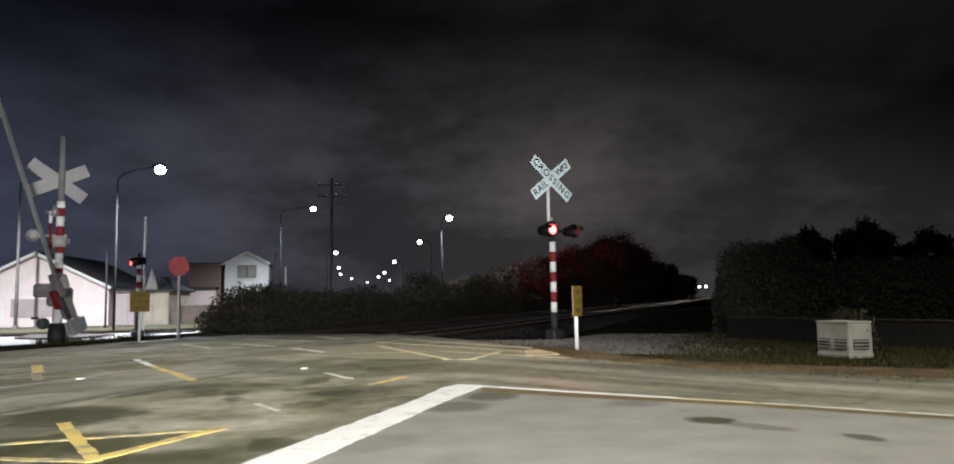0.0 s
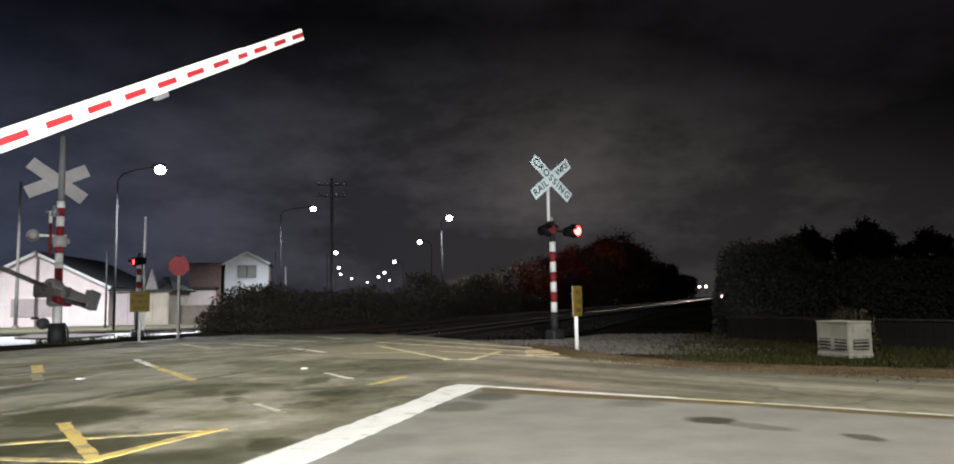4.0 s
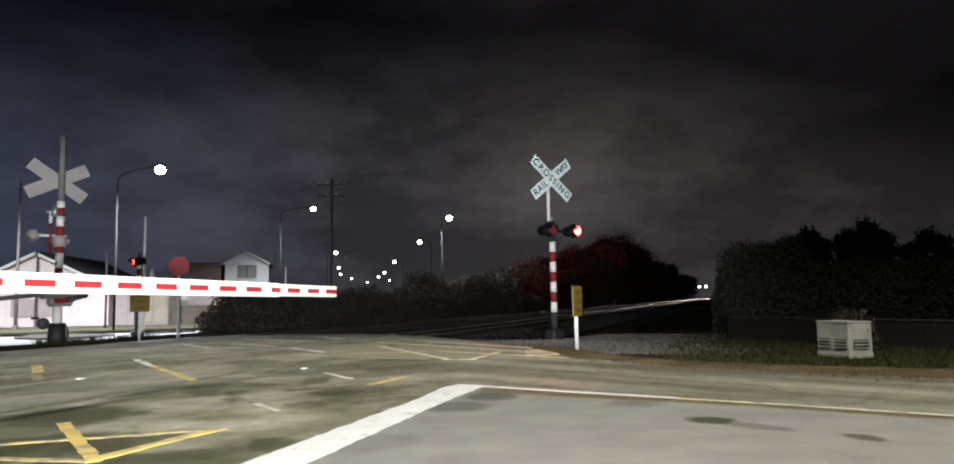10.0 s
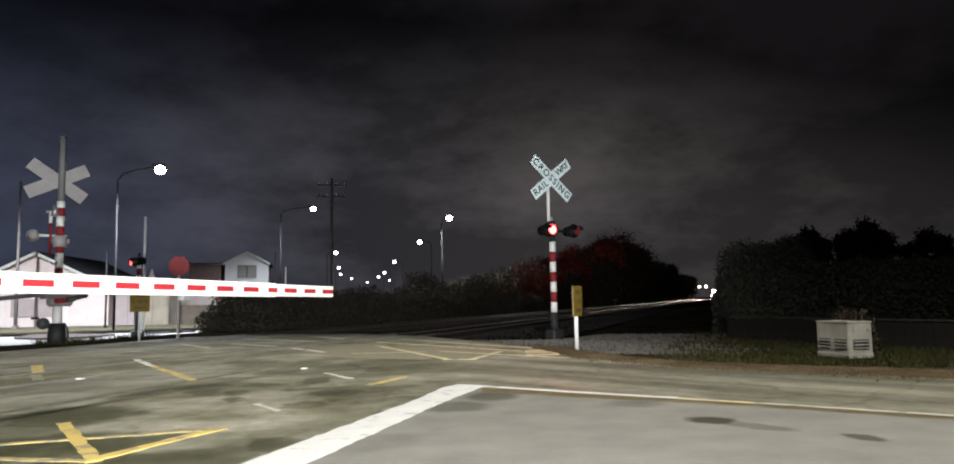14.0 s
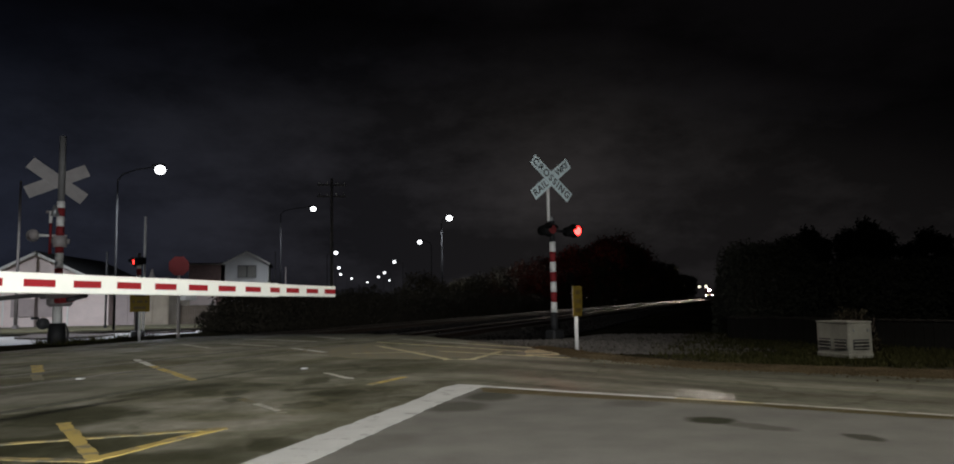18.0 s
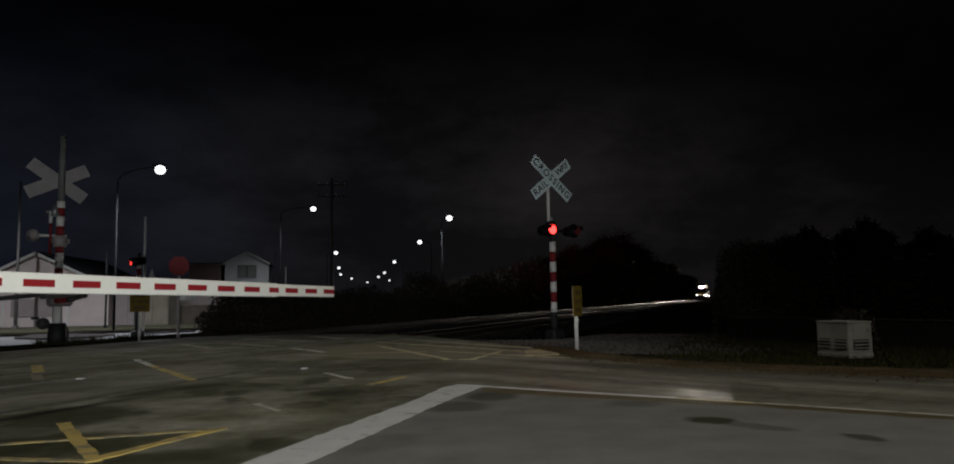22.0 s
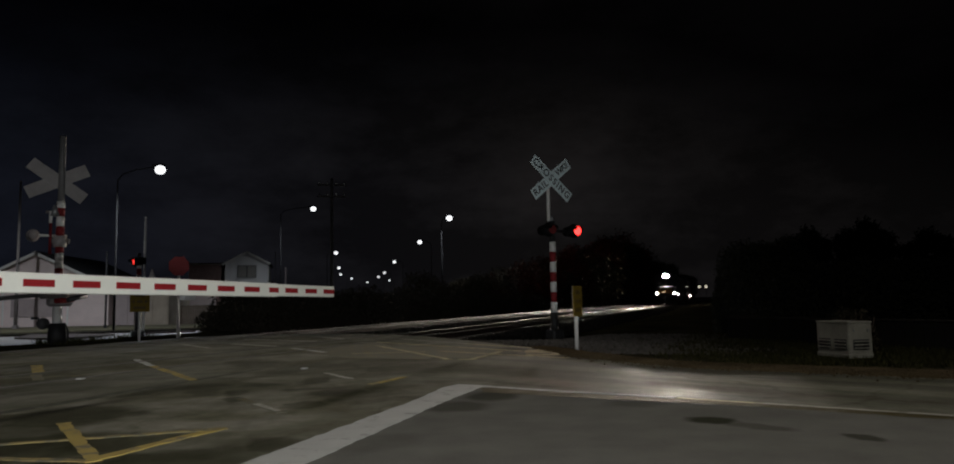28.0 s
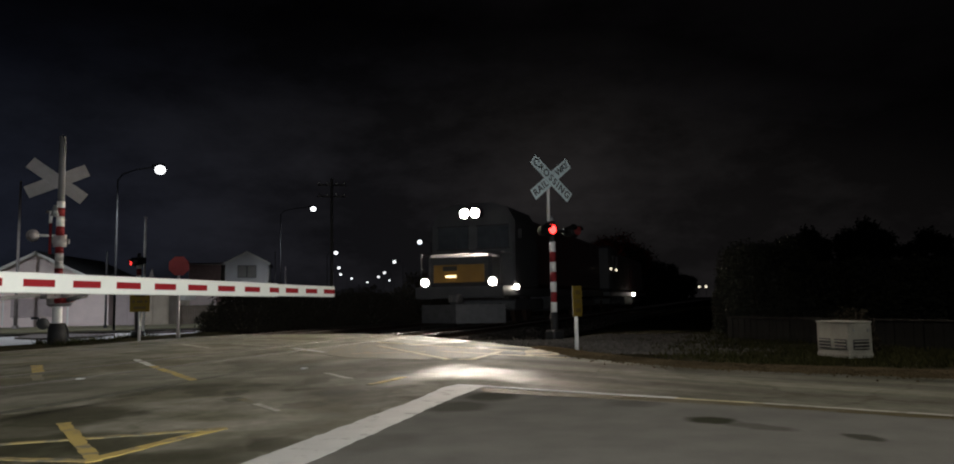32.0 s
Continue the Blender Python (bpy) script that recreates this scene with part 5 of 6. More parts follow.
def signal_head(ob, x, y, z, phase, facing=-1, size=1.0, body=None):
    """Round target board with a hooded red lens; the lens is a turning disc, bright on one face."""
    body = body or HEAD_BLACK
    t = tubepart("target_board", (x, y - facing * 0.02, z), (x, y + facing * 0.0, z), 0.17 * size, body, ob, "round black target board" if body is HEAD_BLACK else "faded pale round lamp back", seg=24)
    bm = bmesh.new()
    r, ln = 0.115 * size, 0.19
    k = 14
    ring = []
    for i in range(k + 1):
        a = radians(8 + 164 * i / k)
        ring.append((math.cos(a), math.sin(a)))
    for (c0, s0), (c1, s1) in zip(ring, ring[1:]):
        q = [(x + r * c0, y, z + r * s0), (x + r * c1, y, z + r * s1), (x + r * c1, y + facing * ln, z + r * s1 * 0.9), (x + r * c0, y + facing * ln, z + r * s0 * 0.9)]
        f = [bm.verts.new(p) for p in q]
        bm.faces.new(f)
    bmesh.ops.remove_doubles(bm, verts=bm.verts, dist=1e-4)
    bmesh.ops.solidify(bm, geom=bm.faces[:], thickness=0.006)
    part("hood", bm, HEAD_BLACK, t)
    tubepart("lamp_housing", (x, y - facing * 0.03, z), (x, y - facing * 0.26, z), 0.15 * size, body, t, r1=0.11 * size)
    bm = bmesh.new()
    mm = Matrix.Translation((x, y + facing * 0.05, z)) @ Matrix.Rotation(radians(90), 4, "X")
    bmesh.ops.create_cone(bm, cap_ends=False, segments=24, radius1=0.112 * size, radius2=0.112 * size, depth=0.105, matrix=mm)
    part("lens_barrel", bm, BLACK, t)
    disc = bpy.data.meshes.new("lens")
    bm = bmesh.new()
    sides = []
    for off, flip in ((0.008, False), (-0.008, True)):
        vs = [bm.verts.new((0.1117 * size * math.cos(2 * math.pi * i / 24), -off, 0.1117 * size * math.sin(2 * math.pi * i / 24))) for i in range(24)]
        sides.append(vs)
        f = bm.faces.new(vs if not flip else vs[::-1])
        f.material_index = 1 if flip else 0
    for i in range(24):
        f = bm.faces.new((sides[0][i], sides[0][(i + 1) % 24], sides[1][(i + 1) % 24], sides[1][i]))
        f.material_index = 2
    bm.to_mesh(disc)
    bm.free()
    disc.materials.append(RED_ON)
    disc.materials.append(RED_OFF)
    disc.materials.append(BLACK)
    lens = part("lens", disc, RED_ON, t, "round red lens that flashes in turn with its neighbour")
    lens.matrix_local = pose(x, y + facing * 0.105, z)
    FLASH.append((lens, x, y + facing * 0.105, z, phase, facing))
    return t


def crossbuck(ob, z, shift=0.0, length=1.3, width=0.215, angle=37.0, lean=0.0):
    for sgn, y in ((-1, -0.075), (1, -0.062)):
        m = Matrix.Translation((shift, y, z)) @ Matrix.Rotation(radians(lean - sgn * angle), 4, "Y")
        bm = bmesh.new()
        box(bm, (0, 0, 0), (length, 0.006, width), m)
        blade = part("blade", bm, SIGN_W, ob, "white crossbuck blade")
        bm = bmesh.new()
        box(bm, (0, 0.0055, 0), (length, 0.004, width), m)
        part("blade_back", bm, SIGN_B, blade, "bare grey metal back")
        bm = bmesh.new()
        for q in (-0.05, 0.05):
            box(bm, (0, 0.012, q), (length * 0.8, 0.01, 0.025), m)
        part("stiffener", bm, SIGN_B, blade)
        face = m @ Matrix.Translation((0, -0.0045, 0)) @ Matrix.Rotation(radians(90), 4, "X")
        if sgn < 0:
            words("CROSSING", 0.205, face, LETTER, blade, span=length * 0.93)
        else:
            words("RAIL", 0.205, face @ Matrix.Translation((-length * 0.285, 0, 0)), LETTER, blade, span=length * 0.35)
            words("WAY", 0.195, face @ Matrix.Translation((length * 0.305, 0, 0)), LETTER, blade, span=length * 0.33)


def banded_post(ob, z0, z1, r, first_white=True, step=0.24):
    k, z = 0, z0
    while z < z1 - 0.01:
        top = min(z1, z + step)
        white = (k % 2 == 0) == first_white
        tubepart("white_band" if white else "red_band", (0, 0, z), (0, 0, top), r, POLE_W if white else POLE_R, ob, seg=16)
        k += 1
        z = top


def signal(m, label):
    ob = thing("crossing_signal", m, label, "crossing signal", "crossing signals")
    boxpart("base", (0, 0, 0.06), (0.30, 0.30, 0.2), BLACK, ob, bevel=0.03)
    tubepart("lower_post", (0, 0, 0.1), (0, 0, 0.52), 0.075, BLACK, ob, "dark lower post")
    banded_post(ob, 0.52, 1.98, 0.065, True, 0.2086)
    tubepart("upper_post", (0, 0, 1.98), (0, 0, 2.42), 0.055, BLACK, ob)
    tubepart("mast", (-0.06, 0.03, 2.42), (-0.06, 0.03, 3.36), 0.034, POLE_W, ob, "slim white mast")
    tubepart("bell", (0.0, 0, 2.42), (0.0, 0, 2.52), 0.055, GALV, ob, "small warning bell", r1=0.02)
    tubepart("crossarm", (-0.28, 0.05, 2.22), (0.6, 0.05, 2.22), 0.03, BLACK, ob)
    return ob


sig = signal(pose(1.57, 15.59, -0.03, 0, 0, 36), "striped red and white crossing signal with crossbuck and flashing red lights")
crossbuck(sig, 3.30, -0.045, length=1.26, width=0.24)
signal_head(sig, -0.19, -0.12, 2.22, 0, size=0.88)
signal_head(sig, 0.51, -0.12, 2.22, 1, size=0.88)

# far signal with its barrier machine
far_sig = thing("crossing_signal", pose(-9.385, 16.77, -0.1, 0, 0, 214), "grey-backed crossing signal with striped post and barrier machine", "crossing signal", "crossing signals")
tubepart("base", (0, 0, 0.0), (0, 0, 0.52), 0.20, BLACK, far_sig, "black post base", r1=0.17)
tubepart("lower_post", (0, 0, 0.3), (0, 0, 1.0), 0.10, POLE_W, far_sig, "white lower post")
tubepart("red_band", (0, 0, 1.0), (0, 0, 1.74), 0.084, POLE_R, far_sig)
tubepart("white_band", (0, 0, 1.74), (0, 0, 1.9), 0.085, POLE_W, far_sig)
for z0, z1, white in ((1.9, 2.08, True), (2.08, 2.22, False), (2.47, 2.68, False), (2.68, 2.91, True), (2.91, 3.1, False), (3.1, 3.25, True)):
    tubepart("white_band" if white else "red_band", (0, 0, z0), (0, 0, z1), 0.085, POLE_W if white else POLE_R, far_sig, seg=16)
collar = tubepart("collar", (0, 0, 2.22), (0, 0, 2.47), 0.14, LAMP_BACK, far_sig, "pale clamp collar for the lamp arm", seg=16)
for sx in (-0.17, 0.17):
    boxpart("clamp_bolt", (sx, 0.0, 2.35), (0.06, 0.08, 0.12), MACHINE, collar, bevel=0.01)
tubepart("conduit", (0.19, 0.02, 2.05), (0.19, 0.02, 2.75), 0.03, POLE_R, far_sig, "red cable conduit beside the post")
tubepart("conduit_cap", (0.19, 0.02, 2.75), (0.19, 0.02, 3.02), 0.035, POLE_W, far_sig)
boxpart("conduit_bracket", (0.12, 0.0, 3.0), (0.34, 0.05, 0.06), MACHINE, far_sig, bevel=0.01)
tubepart("mast", (0, 0, 3.25), (0, 0, 4.75), 0.07, ARM_G, far_sig, "plain grey upper mast")
crossbuck(far_sig, 3.72, shift=0.08, length=1.34, width=0.285, angle=30.5, lean=-4.5)
tubepart("crossarm", (-0.14, 0, 2.47), (0.52, 0, 2.47), 0.03, POLE_W, far_sig)
tubepart("bell", (0.12, 0.08, 2.9), (0.12, 0.08, 3.15), 0.09, GALV, far_sig, r1=0.03)
signal_head(far_sig, 0.52, -0.1, 2.47, 0, size=0.8, body=LAMP_BACK)
boxpart("gear_case", (-0.02, 0.2, 1.10), (0.5, 0.3, 0.42), MACHINE, far_sig, "worn grey gear case", bevel=0.05)
tubepart("crank_wheel", (0.28, 0.1, 0.52), (0.28, 0.16, 0.52), 0.13, DARK, far_sig, "dark crank wheel low on the post", seg=16)
boxpart("barrier_machine", (0.26, 0.24, 1.24), (0.46, 0.34, 0.30), MACHINE, far_sig, "dented grey barrier machine box", bevel=0.04)
boxpart("machine_bracket", (0.0, 0.12, 1.12), (0.36, 0.12, 0.22), POLE_R, far_sig, bevel=0.02)
bm = bmesh.new()
for k in range(5):
    tube(bm, (-0.15 - 0.07 * math.sin(k * 0.7), 0.05, 0.5 - 0.1 * k), (-0.15 - 0.07 * math.sin(k * 0.7 + 0.7), 0.06, 0.4 - 0.1 * k), 0.022, seg=8)
part("cable", bm, BLACK, far_sig, "black cable loop at the foot")

# second far signal, side on, with a single lit lens
side_sig = thing("crossing_signal", pose(-11.4, 25.2, -0.35, 0, 0, -60), "striped crossing signal seen from the side with a lit red light", "crossing signal", "crossing signals")
boxpart("base", (0, 0, 0.1), (0.4, 0.4, 0.4), DARK, side_sig, bevel=0.03)
tubepart("lower_post", (0, 0, 0.2), (0, 0, 1.5), 0.09, DARK, side_sig)
banded_post(side_sig, 1.5, 2.5, 0.075, True, 0.22)
tubepart("upper_post", (0, 0, 2.5), (0, 0, 2.9), 0.06, BLACK, side_sig)
tubepart("crossarm", (-0.5, 0, 2.62), (0.5, 0, 2.62), 0.03, BLACK, side_sig)
for x, ph in ((-0.45, 0), (0.45, 1)):
    signal_head(side_sig, x, -0.1, 2.62, ph)


# ---- barriers ----
def barrier_arm(name, length, label, grey_back=False):
    """Arm along local +x from its pivot, stepped in two lengths, with red reflective panels on both faces; weights behind the pivot."""
    ob = thing(name, pose(0, 0, 0), label, "barrier", "barriers")
    cut = length - 1.07
    bm = bmesh.new()
    box(bm, ((0.25 + cut) / 2, 0, 0), (cut - 0.25, 0.05, 0.09 if grey_back else 0.125), None, 0.006)
    beam = part("beam", bm, ARM_G if grey_back else ARM_W, ob, "bare grey main beam" if grey_back else "white main beam")
    bm = bmesh.new()
    box(bm, ((cut + length) / 2 - 0.02, 0, 0), (length - cut + 0.04, 0.04, 0.112), None, 0.005)
    tip = part("tip_beam", bm, ARM_G if grey_back else ARM_W, ob, "slimmer tip section")
    panels = [(length - 0.225, 0.215), (length - 0.575, 0.215), (length - 0.93, 0.215), (length - 1.20, 0.148)]
    x = length - 1.57
    while x > 0.5:
        panels.append((x, 0.22))
        x -= 0.3585
    for x0, w in panels:
        holder = tip if x0 > cut else beam
        y = 0.021 if holder is tip else 0.026
        for sgn in ((-1,) if grey_back else (-1, 1)):
            boxpart("red_panel", (x0 + w / 2, sgn * y, 0.0), (w, 0.004, 0.045), ARM_R, holder)
    boxpart("splice_plate", (cut - 0.01, -0.024, 0.0), (0.02, 0.006, 0.118), ARM_W, beam)
    boxpart("tip_light", (length - 2.27, -0.01, -0.08), (0.12, 0.05, 0.035), GALV, beam, "small arm lamp under the beam")
    if grey_back:
        boxpart("pivot_housing", (-0.16, 0, 0.03), (0.92, 0.24, 0.27), MACHINE, ob, "worn grey housing round the pivot", bevel=0.06)
        boxpart("drive_cover", (0.22, 0, 0.10), (0.36, 0.30, 0.24), LAMP_BACK, ob, "pale dented drive cover", bevel=0.07)
        tubepart("buffer_spring", (-0.55, 0.14, -0.10), (-0.05, 0.14, -0.16), 0.05, DARK, ob, seg=10)
        boxpart("red_cover_plate", (-0.1, 0.0, -0.16), (0.42, 0.2, 0.12), POLE_R, ob, bevel=0.03)
    tubepart("pivot_hub", (0, -0.16, 0), (0, 0.16, 0), 0.11, MACHINE, ob)
    for sgn in (-1, 1):
        boxpart("cheek_plate", (0.1, sgn * 0.09, 0), (0.7, 0.03, 0.2), MACHINE, ob, bevel=0.01)
        boxpart("weight_arm", (-0.44, sgn * 0.10, 0.08), (0.72, 0.03, 0.12), MACHINE, ob, bevel=0.01)
        boxpart("counterweight", (-0.84, sgn * 0.06, 0.12), (0.30, 0.07, 0.42), WEIGHT, ob, "flat grey counterweight", bevel=0.015)
    return ob


near_arm = barrier_arm("boom_barrier", 5.385, "white barrier arm with red reflective panels")
far_arm = barrier_arm("boom_barrier", 6.2, "bare grey back of the far barrier arm", True)

# near barrier machine that carries the near arm
machine = thing("barrier_machine", track_pose(1.7, 4.0 - 0.42, 0.0), "grey barrier machine on a short post by the limit line", "barrier machine")
boxpart("base", (0, 0, 0.03), (0.45, 0.45, 0.1), DARK, machine, bevel=0.02)
tubepart("pedestal", (0, 0, 0.05), (0, 0, 0.62), 0.09, POLE_W, machine)
boxpart("case", (0, 0, 0.86), (0.34, 0.46, 0.5), GALV, machine, bevel=0.03)
boxpart("case_door", (0.175, 0, 0.86), (0.015, 0.38, 0.42), GALV, machine)


# ---- locomotive ----
def locomotive():
    """Front at local y = 0 facing -y; the body runs back along +y. z = 0 is the rail head."""
    ob = thing("locomotive", track_pose(20.0, 7.145, 0.0), "dark diesel locomotive with bright headlights and a yellow front", "locomotive")
    bm = bmesh.new()
    prof = [(-1.3, 1.15), (1.3, 1.15), (1.3, 3.05), (1.05, 3.5), (0.55, 3.66), (-0.55, 3.66), (-1.05, 3.5), (-1.3, 3.05)]
    f0 = [bm.verts.new((x, 0.25 if z < 2.3 else 0.25 + (z - 2.3) * 0.16, z)) for x, z in prof]
    f1 = [bm.verts.new((x, 3.0, z)) for x, z in prof]
    bm.faces.new(f0)
    bm.faces.new(f1[::-1])
    for i in range(8):
        bm.faces.new((f0[(i + 1) % 8], f0[i], f1[i], f1[(i + 1) % 8]))
    bmesh.ops.recalc_face_normals(bm, faces=bm.faces)
    cab = part("cab", bm, LOCO_G, ob, "grey driving cab")
    boxpart("hood", (0, 9.6, 2.25), (2.3, 13.0, 2.2), LOCO_R, ob, "red engine hood", 0.12)
    boxpart("underframe", (0, 7.6, 1.0), (2.6, 17.0, 0.26), LOCO_G, ob, bevel=0.03)
    bm = bmesh.new()
    box(bm, (0, -0.33, 1.62), (1.9, 1.2, 0.92), None, 0.10)
    nose = part("nose", bm, LOCO_G, ob, "low short nose before the cab")
    boxpart("nose_panel", (0, -0.94, 1.52), (1.5, 0.04, 0.5), LOCO_Y, nose, "yellow front panel", 0.015)
    boxpart("number_panel", (-0.25, -0.97, 1.66), (0.42, 0.02, 0.13), LETTER, nose, "dark number panel")
    boxpart("walkway", (0, -0.35, 1.13), (2.6, 1.3, 0.06), DARK, ob)
    for x in (-0.62, 0.62):
        wd = boxpart("windscreen", (x, 0.33, 2.62), (0.95, 0.06, 0.62), GLASS, cab, "dark windscreen", m=None)
        boxpart("wiper", (x + 0.1, 0.28, 2.5), (0.025, 0.02, 0.45), BLACK, wd)
        boxpart("windscreen_head", (x, 0.35, 2.96), (1.03, 0.06, 0.05), BLACK, wd)
        boxpart("windscreen_sill", (x, 0.32, 2.28), (1.03, 0.06, 0.05), BLACK, wd)
    hl = boxpart("headlight_box", (0, 0.45, 3.32), (0.66, 0.10, 0.34), LOCO_G, ob, bevel=0.03)
    for x in (-0.16, 0.16):
        # an added, very bright disc deep in an added dark sleeve throws the narrow beam; the glass ring round it glows
        # to all sides
        tubepart("filament", (x, 0.398, 3.32), (x, 0.39, 3.32), 0.02, BEAM_ON, hl, "small very bright disc added to throw the narrow beam", seg=16)
        bm = bmesh.new()
        rings = [[bm.verts.new((x + r * math.cos(k * math.pi / 12), y, 3.32 + r * math.sin(k * math.pi / 12))) for k in range(24)] for r, y in ((0.036, 0.12), (0.036, 0.395), (0.042, 0.395), (0.042, 0.12))]
        for r0, r1 in zip(rings, rings[1:] + rings[:1]):
            for k in range(24):
                bm.faces.new((r0[k], r0[(k + 1) % 24], r1[(k + 1) % 24], r1[k]))
        bmesh.ops.recalc_face_normals(bm, faces=bm.faces)
        part("sleeve", bm, HEAD_BLACK, hl, "added dark sleeve that narrows the headlight beam", True)
        bm = bmesh.new()
        rings = [[bm.verts.new((x + r * math.cos(k * math.pi / 12), y, 3.32 + r * math.sin(k * math.pi / 12))) for k in range(24)] for r, y in ((0.037, 0.085), (0.123, 0.085), (0.123, 0.10), (0.037, 0.10))]
        for r0, r1 in zip(rings, rings[1:] + rings[:1]):
            for k in range(24):
                bm.faces.new((r0[k], r0[(k + 1) % 24], r1[(k + 1) % 24], r1[k]))
        bmesh.ops.recalc_face_normals(bm, faces=bm.faces)
        part("headlight", bm, HEAD_ON, hl, "blinding white headlight glass")
        # added barrel that blocks the headlight's light to the sides
        bm = bmesh.new()
        rings = [[bm.verts.new((x + r * math.cos(k * math.pi / 12), y, 3.32 + r * math.sin(k * math.pi / 12))) for k in range(24)] for r, y in ((0.125, 0.39), (0.125, 0.05), (0.145, 0.05), (0.145, 0.40))]
        for r0, r1 in zip(rings, rings[1:] + rings[:1]):
            for k in range(24):
                bm.faces.new((r0[k], r0[(k + 1) % 24], r1[(k + 1) % 24], r1[k]))
        bmesh.ops.recalc_face_normals(bm, faces=bm.faces)
        part("headlight_barrel", bm, BLACK, hl, "added deep black barrel that limits the headlight spread", True)
    for x in (-1.0, 1.0):
        d = boxpart("ditch_light_box", (x, -0.90, 1.28), (0.32, 0.16, 0.30), LOCO_G, ob, bevel=0.02)
        tubepart("ditch_light", (x, -0.985, 1.28), (x, -1.0, 1.28), 0.11, DITCH_ON, d, "lit low headlight", seg=18)
    boxpart("marker_lamp", (-0.22, -0.985, 1.44), (0.30, 0.04, 0.05), MARKER_ON, ob, "small lit lamp on the front panel")
    boxpart("side_lamp_bracket", (1.3, 0.24, 1.22), (0.06, 0.10, 0.24), DARK, ob)
    tubepart("side_lamp", (1.36, 0.16, 1.14), (1.36, 0.13, 1.14), 0.075, DITCH_ON, ob, "small lit side lamp")
    boxpart("buffer_beam", (0, -0.90, 0.98), (2.6, 0.2, 0.30), LOCO_G, ob, bevel=0.03)
    c = boxpart("coupler", (0, -1.2, 0.82), (0.26, 0.5, 0.26), DARK, ob, bevel=0.04)
    boxpart("coupler_knuckle", (0.08, -1.48, 0.82), (0.2, 0.16, 0.24), DARK, c, bevel=0.04)
    bm = bmesh.new()
    slab(bm, [(-1.25, -0.65), (0, -1.2), (1.25, -0.65), (1.25, -0.55), (0, -1.08), (-1.25, -0.55)], 0.14, 0.66)
    part("plough", bm, DARK, ob, "dark pilot plough")
    for x in (-1.12, 1.12):
        st = boxpart("step", (x, -0.55, 0.55), (0.34, 0.28, 0.03), DARK, ob)
        boxpart("step_tread", (x, -0.55, 0.83), (0.34, 0.28, 0.03), DARK, st)
        bm = bmesh.new()
        tube(bm, (x * 1.06, -0.8, 1.15), (x * 1.06, -0.8, 2.1), 0.018, seg=8)
        tube(bm, (x * 1.06, -0.8, 2.1), (x * 1.06, 0.3, 2.1), 0.018, seg=8)
        part("handrail", bm, DARK, ob)
        boxpart("mirror", (x * 1.24, 0.55, 2.7), (0.12, 0.05, 0.28), BLACK, ob)
    boxpart("fuel_tank", (0, 8.2, 0.65), (2.3, 4.0, 0.6), DARK, ob, bevel=0.08)
    for y0 in (2.9, 13.3):
        bg = boxpart("bogie", (0, y0, 0.62), (2.1, 3.6, 0.34), DARK, ob, bevel=0.05)
        for dy in (-1.4, 0.0, 1.4):
            bm = bmesh.new()
            for x in (-0.56, 0.56):
                tube(bm, (x - 0.06, y0 + dy, 0.455), (x + 0.06, y0 + dy, 0.455), 0.455, seg=24)
            tube(bm, (-0.6, y0 + dy, 0.455), (0.6, y0 + dy, 0.455), 0.07)
            part("wheelset", bm, RUST, bg)
    return ob


loco = locomotive()


def trailing_locomotive():
    """Second unit, coupled behind the first: low cab, long hood, bogies and small lit side lamps. Front at local y = 0."""
    ob = thing("locomotive", track_pose(39.0, 7.145, 0.0), "dark unlit second diesel locomotive with small lit side lamps", "locomotive")
    cab = boxpart("cab", (0, 1.9, 2.35), (2.6, 2.6, 2.4), LOCO_G, ob, "dark grey cab", 0.14)
    for y in (1.2, 2.6):
        boxpart("side_window", (1.31, y, 2.75), (0.03, 0.8, 0.6), GLASS, cab)
    boxpart("hood", (0, 10.2, 2.25), (2.2, 13.6, 2.2), LOCO_R, ob, "dark red engine hood", 0.12)
    for k in range(7):
        boxpart("hood_door", (1.11, 4.6 + k * 1.7, 2.15), (0.03, 1.5, 1.6), LOCO_R, ob, bevel=0.01)
    boxpart("underframe", (0, 8.6, 1.0), (2.6, 17.0, 0.26), LOCO_G, ob, bevel=0.03)
    boxpart("fuel_tank", (0, 8.6, 0.65), (2.3, 4.0, 0.6), DARK, ob, bevel=0.08)
    for y in (0.3, 2.3):
        tubepart("marker_lamp", (1.31, y, 2.3), (1.36, y, 2.3), 0.05, FAR_LIT, ob, "small lit side lamp")
    boxpart("lamp_bracket", (1.3, 9.5, 1.05), (0.08, 0.14, 0.24), DARK, ob)
    tubepart("step_lamp", (1.34, 9.42, 1.0), (1.40, 9.38, 1.0), 0.09, DITCH_ON, ob, "small lit side lamp low on the frame")
    for y0 in (3.4, 13.8):
        bg = boxpart("bogie", (0, y0, 0.62), (2.1, 3.6, 0.34), DARK, ob, bevel=0.05)
        for dy in (-1.4, 0.0, 1.4):
            bm = bmesh.new()
            for x in (-0.56, 0.56):
                tube(bm, (x - 0.06, y0 + dy, 0.455), (x + 0.06, y0 + dy, 0.455), 0.455, seg=24)
            tube(bm, (-0.6, y0 + dy, 0.455), (0.6, y0 + dy, 0.455), 0.07)
            part("wheelset", bm, RUST, bg)
    return ob


second_loco = trailing_locomotive()

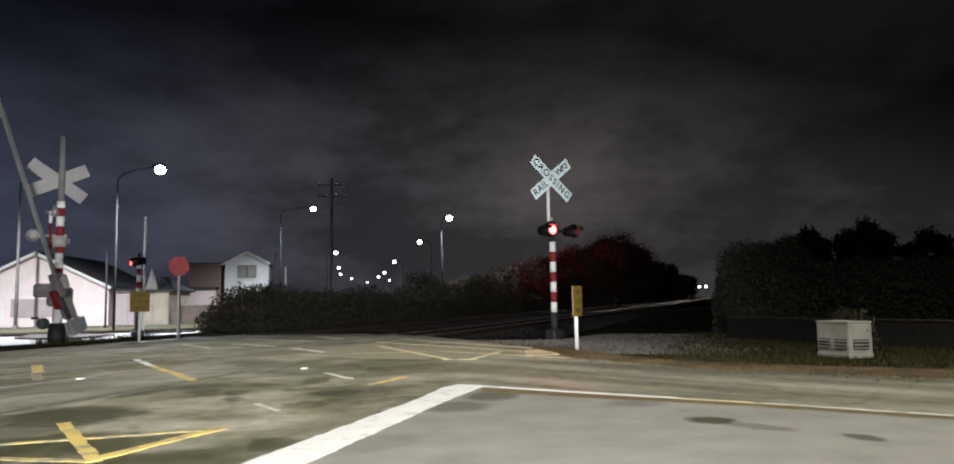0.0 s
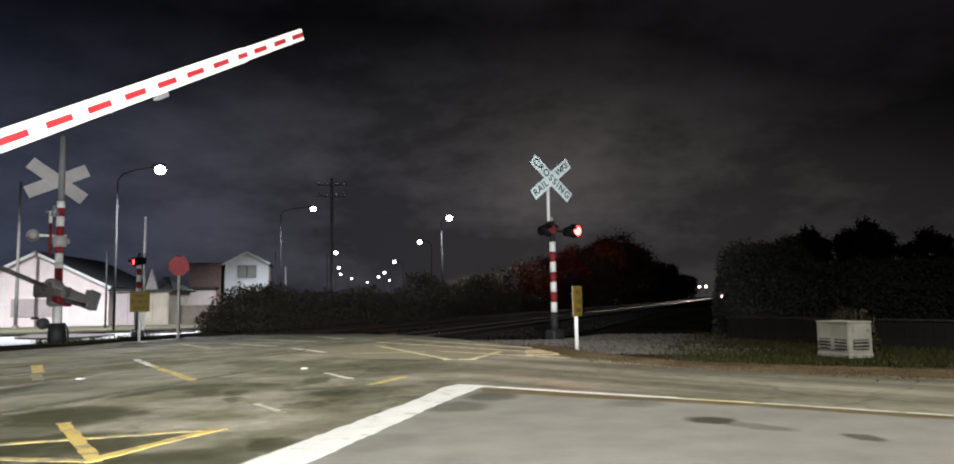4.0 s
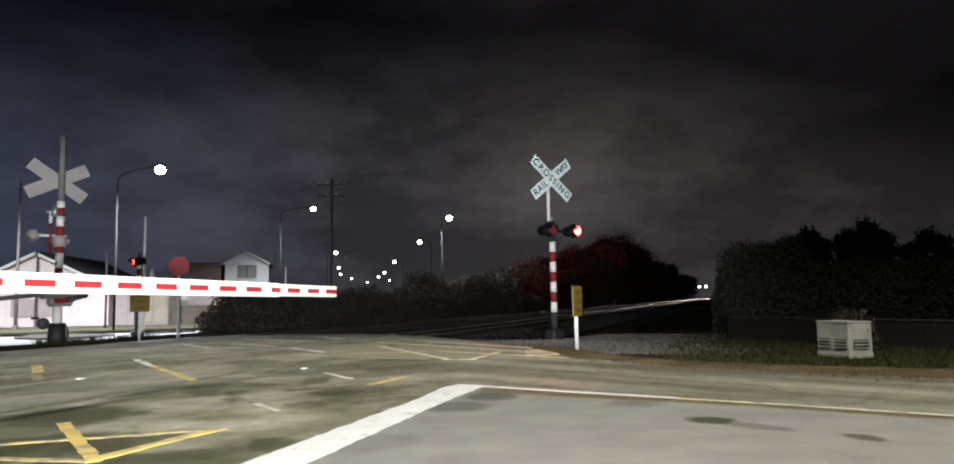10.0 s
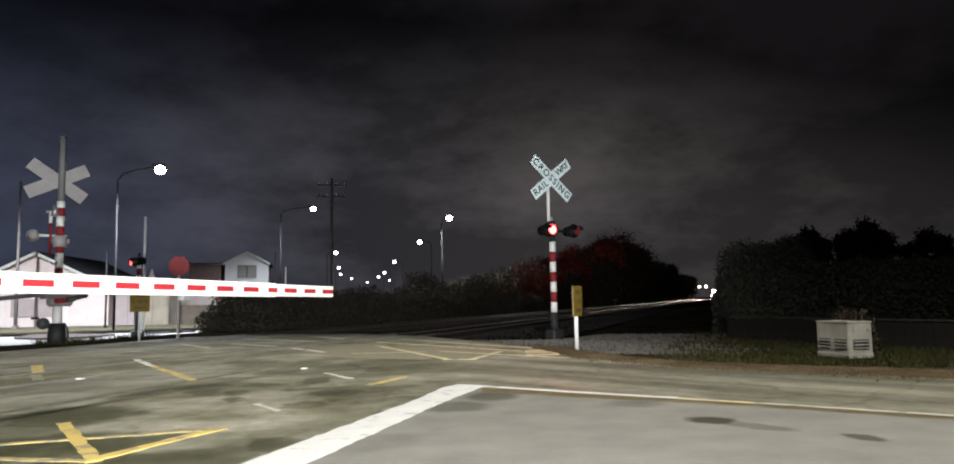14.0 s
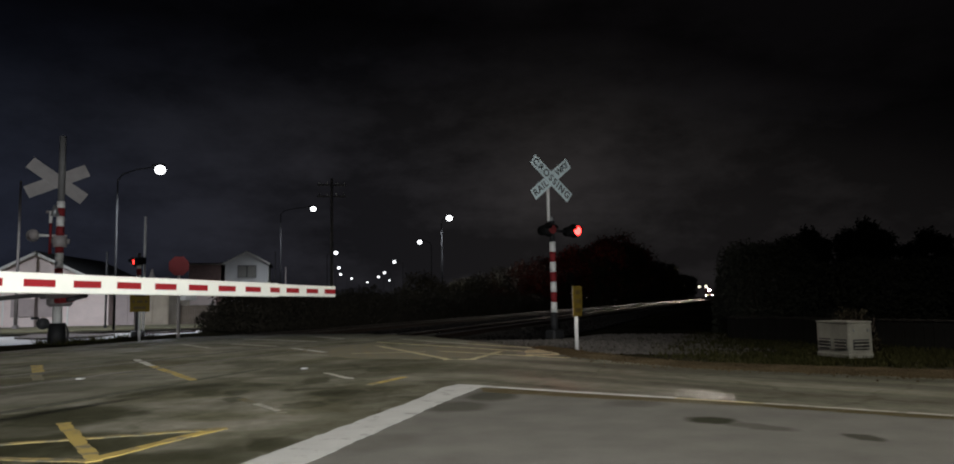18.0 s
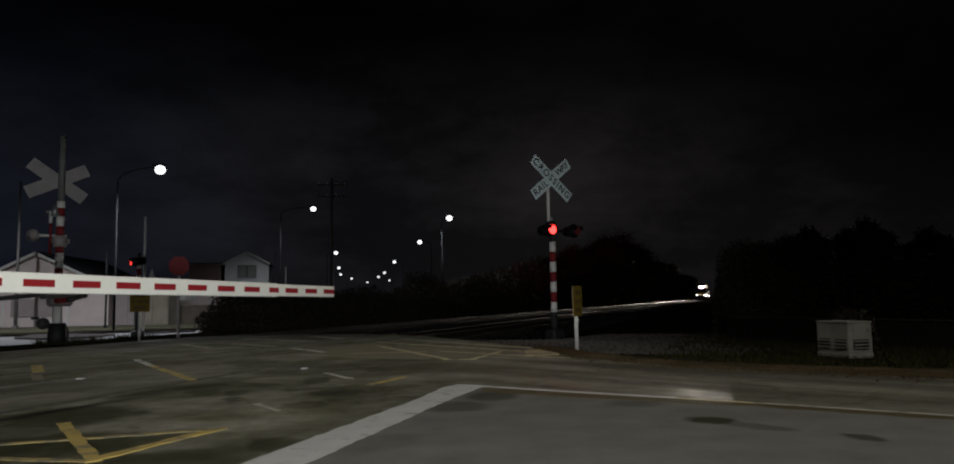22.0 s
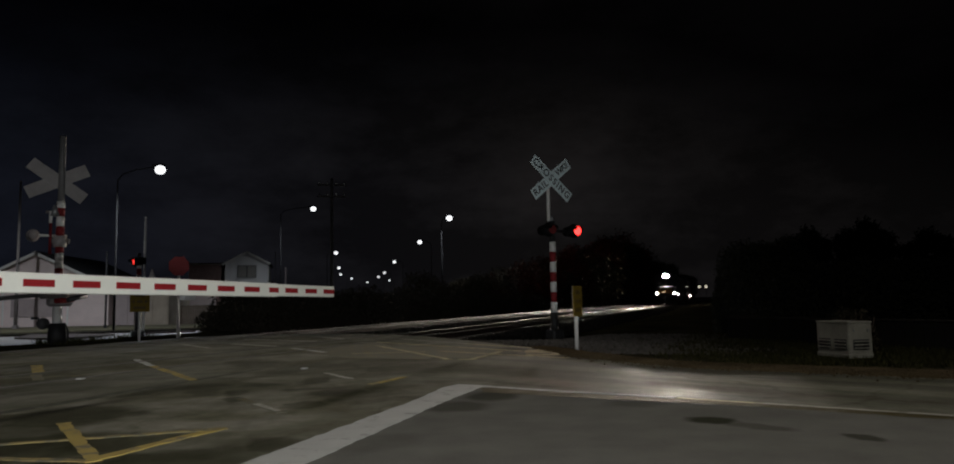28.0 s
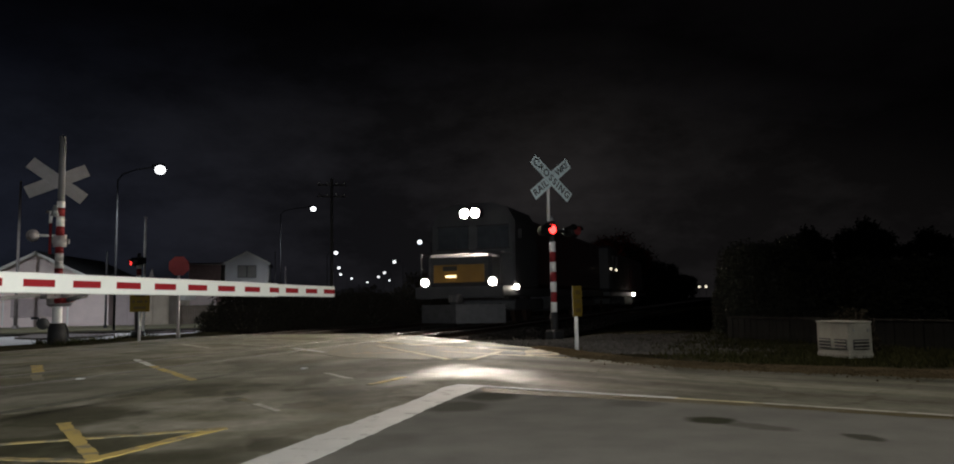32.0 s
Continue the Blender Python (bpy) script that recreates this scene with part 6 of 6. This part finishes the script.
# distant lamps beyond the trees along the railway
for s2, n2 in ((420, 15.4), (420, 11.9)):
    p = P(s2, n2, -0.5)
    ob = thing("yard_lamp", pose(p.x, p.y, p.z), "small distant lit yard lamp on a pole", "lamp", "yard lamps")
    tubepart("pole", (0, 0, 0), (0, 0, 6.3), 0.12, POLE_G, ob)
    boxpart("bracket", (0, 0, 6.3), (0.5, 0.5, 0.1), POLE_G, ob)
    bm = bmesh.new()
    bmesh.ops.create_uvsphere(bm, u_segments=12, v_segments=8, radius=0.48, matrix=Matrix.Translation((0, 0, 6.7)))
    part("lens", bm, FAR_LIT, ob, "warm lit lens", True)
p = P(96, 13.9, -0.3)
ob = thing("trackside_marker", pose(p.x, p.y, p.z, 0, 0, YAW), "small white round trackside marker on a post", "marker")
tubepart("post", (0, 0, 0), (0, 0, 0.9), 0.04, POLE_W, ob)
tubepart("disc", (0, -0.03, 0.85), (0, -0.05, 0.85), 0.2, POLE_W, ob, seg=16)


# ---- what moves ----
def motions():
    """Both barrier arms come down, the signal lenses flash in turn, and the locomotive runs up to the crossing."""
    near = [(0.0, 71), (0.5, 66), (1.0, 60.8), (1.5, 55.5), (2.0, 50.2), (2.5, 44.8), (3.0, 39.25), (3.5, 33.8), (4.0, 28.3), (4.5, 22.8), (5.0, 17.4), (5.5, 12.4), (5.8, 9.0), (6.0, 7.4), (6.5, 6.9), (7.0, 5.7),
            (7.5, 3.7), (8.0, 1.5), (8.5, 0.2), (9.0, -0.35), (9.5, -0.6), (10.0, -0.5), (32.0, -0.5)]
    base = track_pose(1.7, 4.0, 0.92, 90)
    rows = [(t, base @ Matrix.Rotation(radians(-a), 4, "Y")) for t, a in near if t < 8.4]
    # once down, the arm sways about its post and slowly comes to rest
    t = 8.5
    while t < SECONDS - 0.05:
        droop = float(np.interp(t, [q for q, _ in near], [a for _, a in near]))
        size = 0.36 * min(1.0, (t - 8.3) / 0.5) * math.exp(-max(0.0, t - 13.5) / 8.0)
        sway = -size * math.cos(2 * math.pi * (t - 12.54) / 0.885)
        rows.append((t, base @ Matrix.Rotation(radians(sway), 4, "Z") @ Matrix.Rotation(radians(-droop), 4, "Y")))
        t += 0.1
    rows.append((SECONDS, base @ Matrix.Rotation(radians(0.5), 4, "Y")))
    walk(near_arm, rows)
    far = [(0.0, 67.0), (0.6, 60.5), (1.2, 51.5), (2.1, 39.0), (3.0, 29.5), (3.5, 24.0), (4.5, 14.5), (5.5, 6.9), (6.5, 2.5), (7.5, -1.0), (8.5, -3.8), (9.5, -4.6), (32.0, -4.6)]
    base2 = track_pose(12.6, 13.80, 1.08, -90)
    walk(far_arm, [(t, base2 @ Matrix.Rotation(radians(-a), 4, "Y")) for t, a in far])
    # flashing: half turns of each lens disc, a third of a turn to a row
    period, start = 0.727, 0.619
    for lens, x, y, z, phase, facing in FLASH:
        rows = []
        k = -2
        turn = 0
        while True:
            t0 = start + k * period / 2
            if t0 > SECONDS:
                break
            lit = (k + phase) % 2 == 0
            if t0 > 0.06:
                if not rows:
                    turn = 180 if lit else 0
                    rows.append((0.0, turn))
                f0 = round(t0 * FPS) - 2
                if f0 / FPS > rows[-1][0] + 0.01:
                    rows.append((f0 / FPS, turn))
                for q in range(1, 4):
                    turn += 60
                    rows.append(((f0 + q) / FPS, turn))
            k += 1
        rows = [r for r in rows if r[0] < SECONDS] + [(SECONDS, rows[-1][1])]
        walk(lens, [(t, pose(x, y, z, 0, 0, a)) for t, a in rows])
    run = [(0.0, 632), (6.0, 516), (10.0, 438), (14.5, 350), (17.0, 302), (19.0, 264), (23.0, 188), (25.0, 150), (28.0, 91.5), (29.0, 73.0), (30.0, 55.0), (31.0, 37.6), (31.6, 27.4), (32.0, 20.6)]
    walk(loco, [(t, track_pose(s, 7.145, 0.0)) for t, s in run])
    walk(second_loco, [(t, track_pose(s + 18.3, 7.145, 0.0)) for t, s in run])


motions()
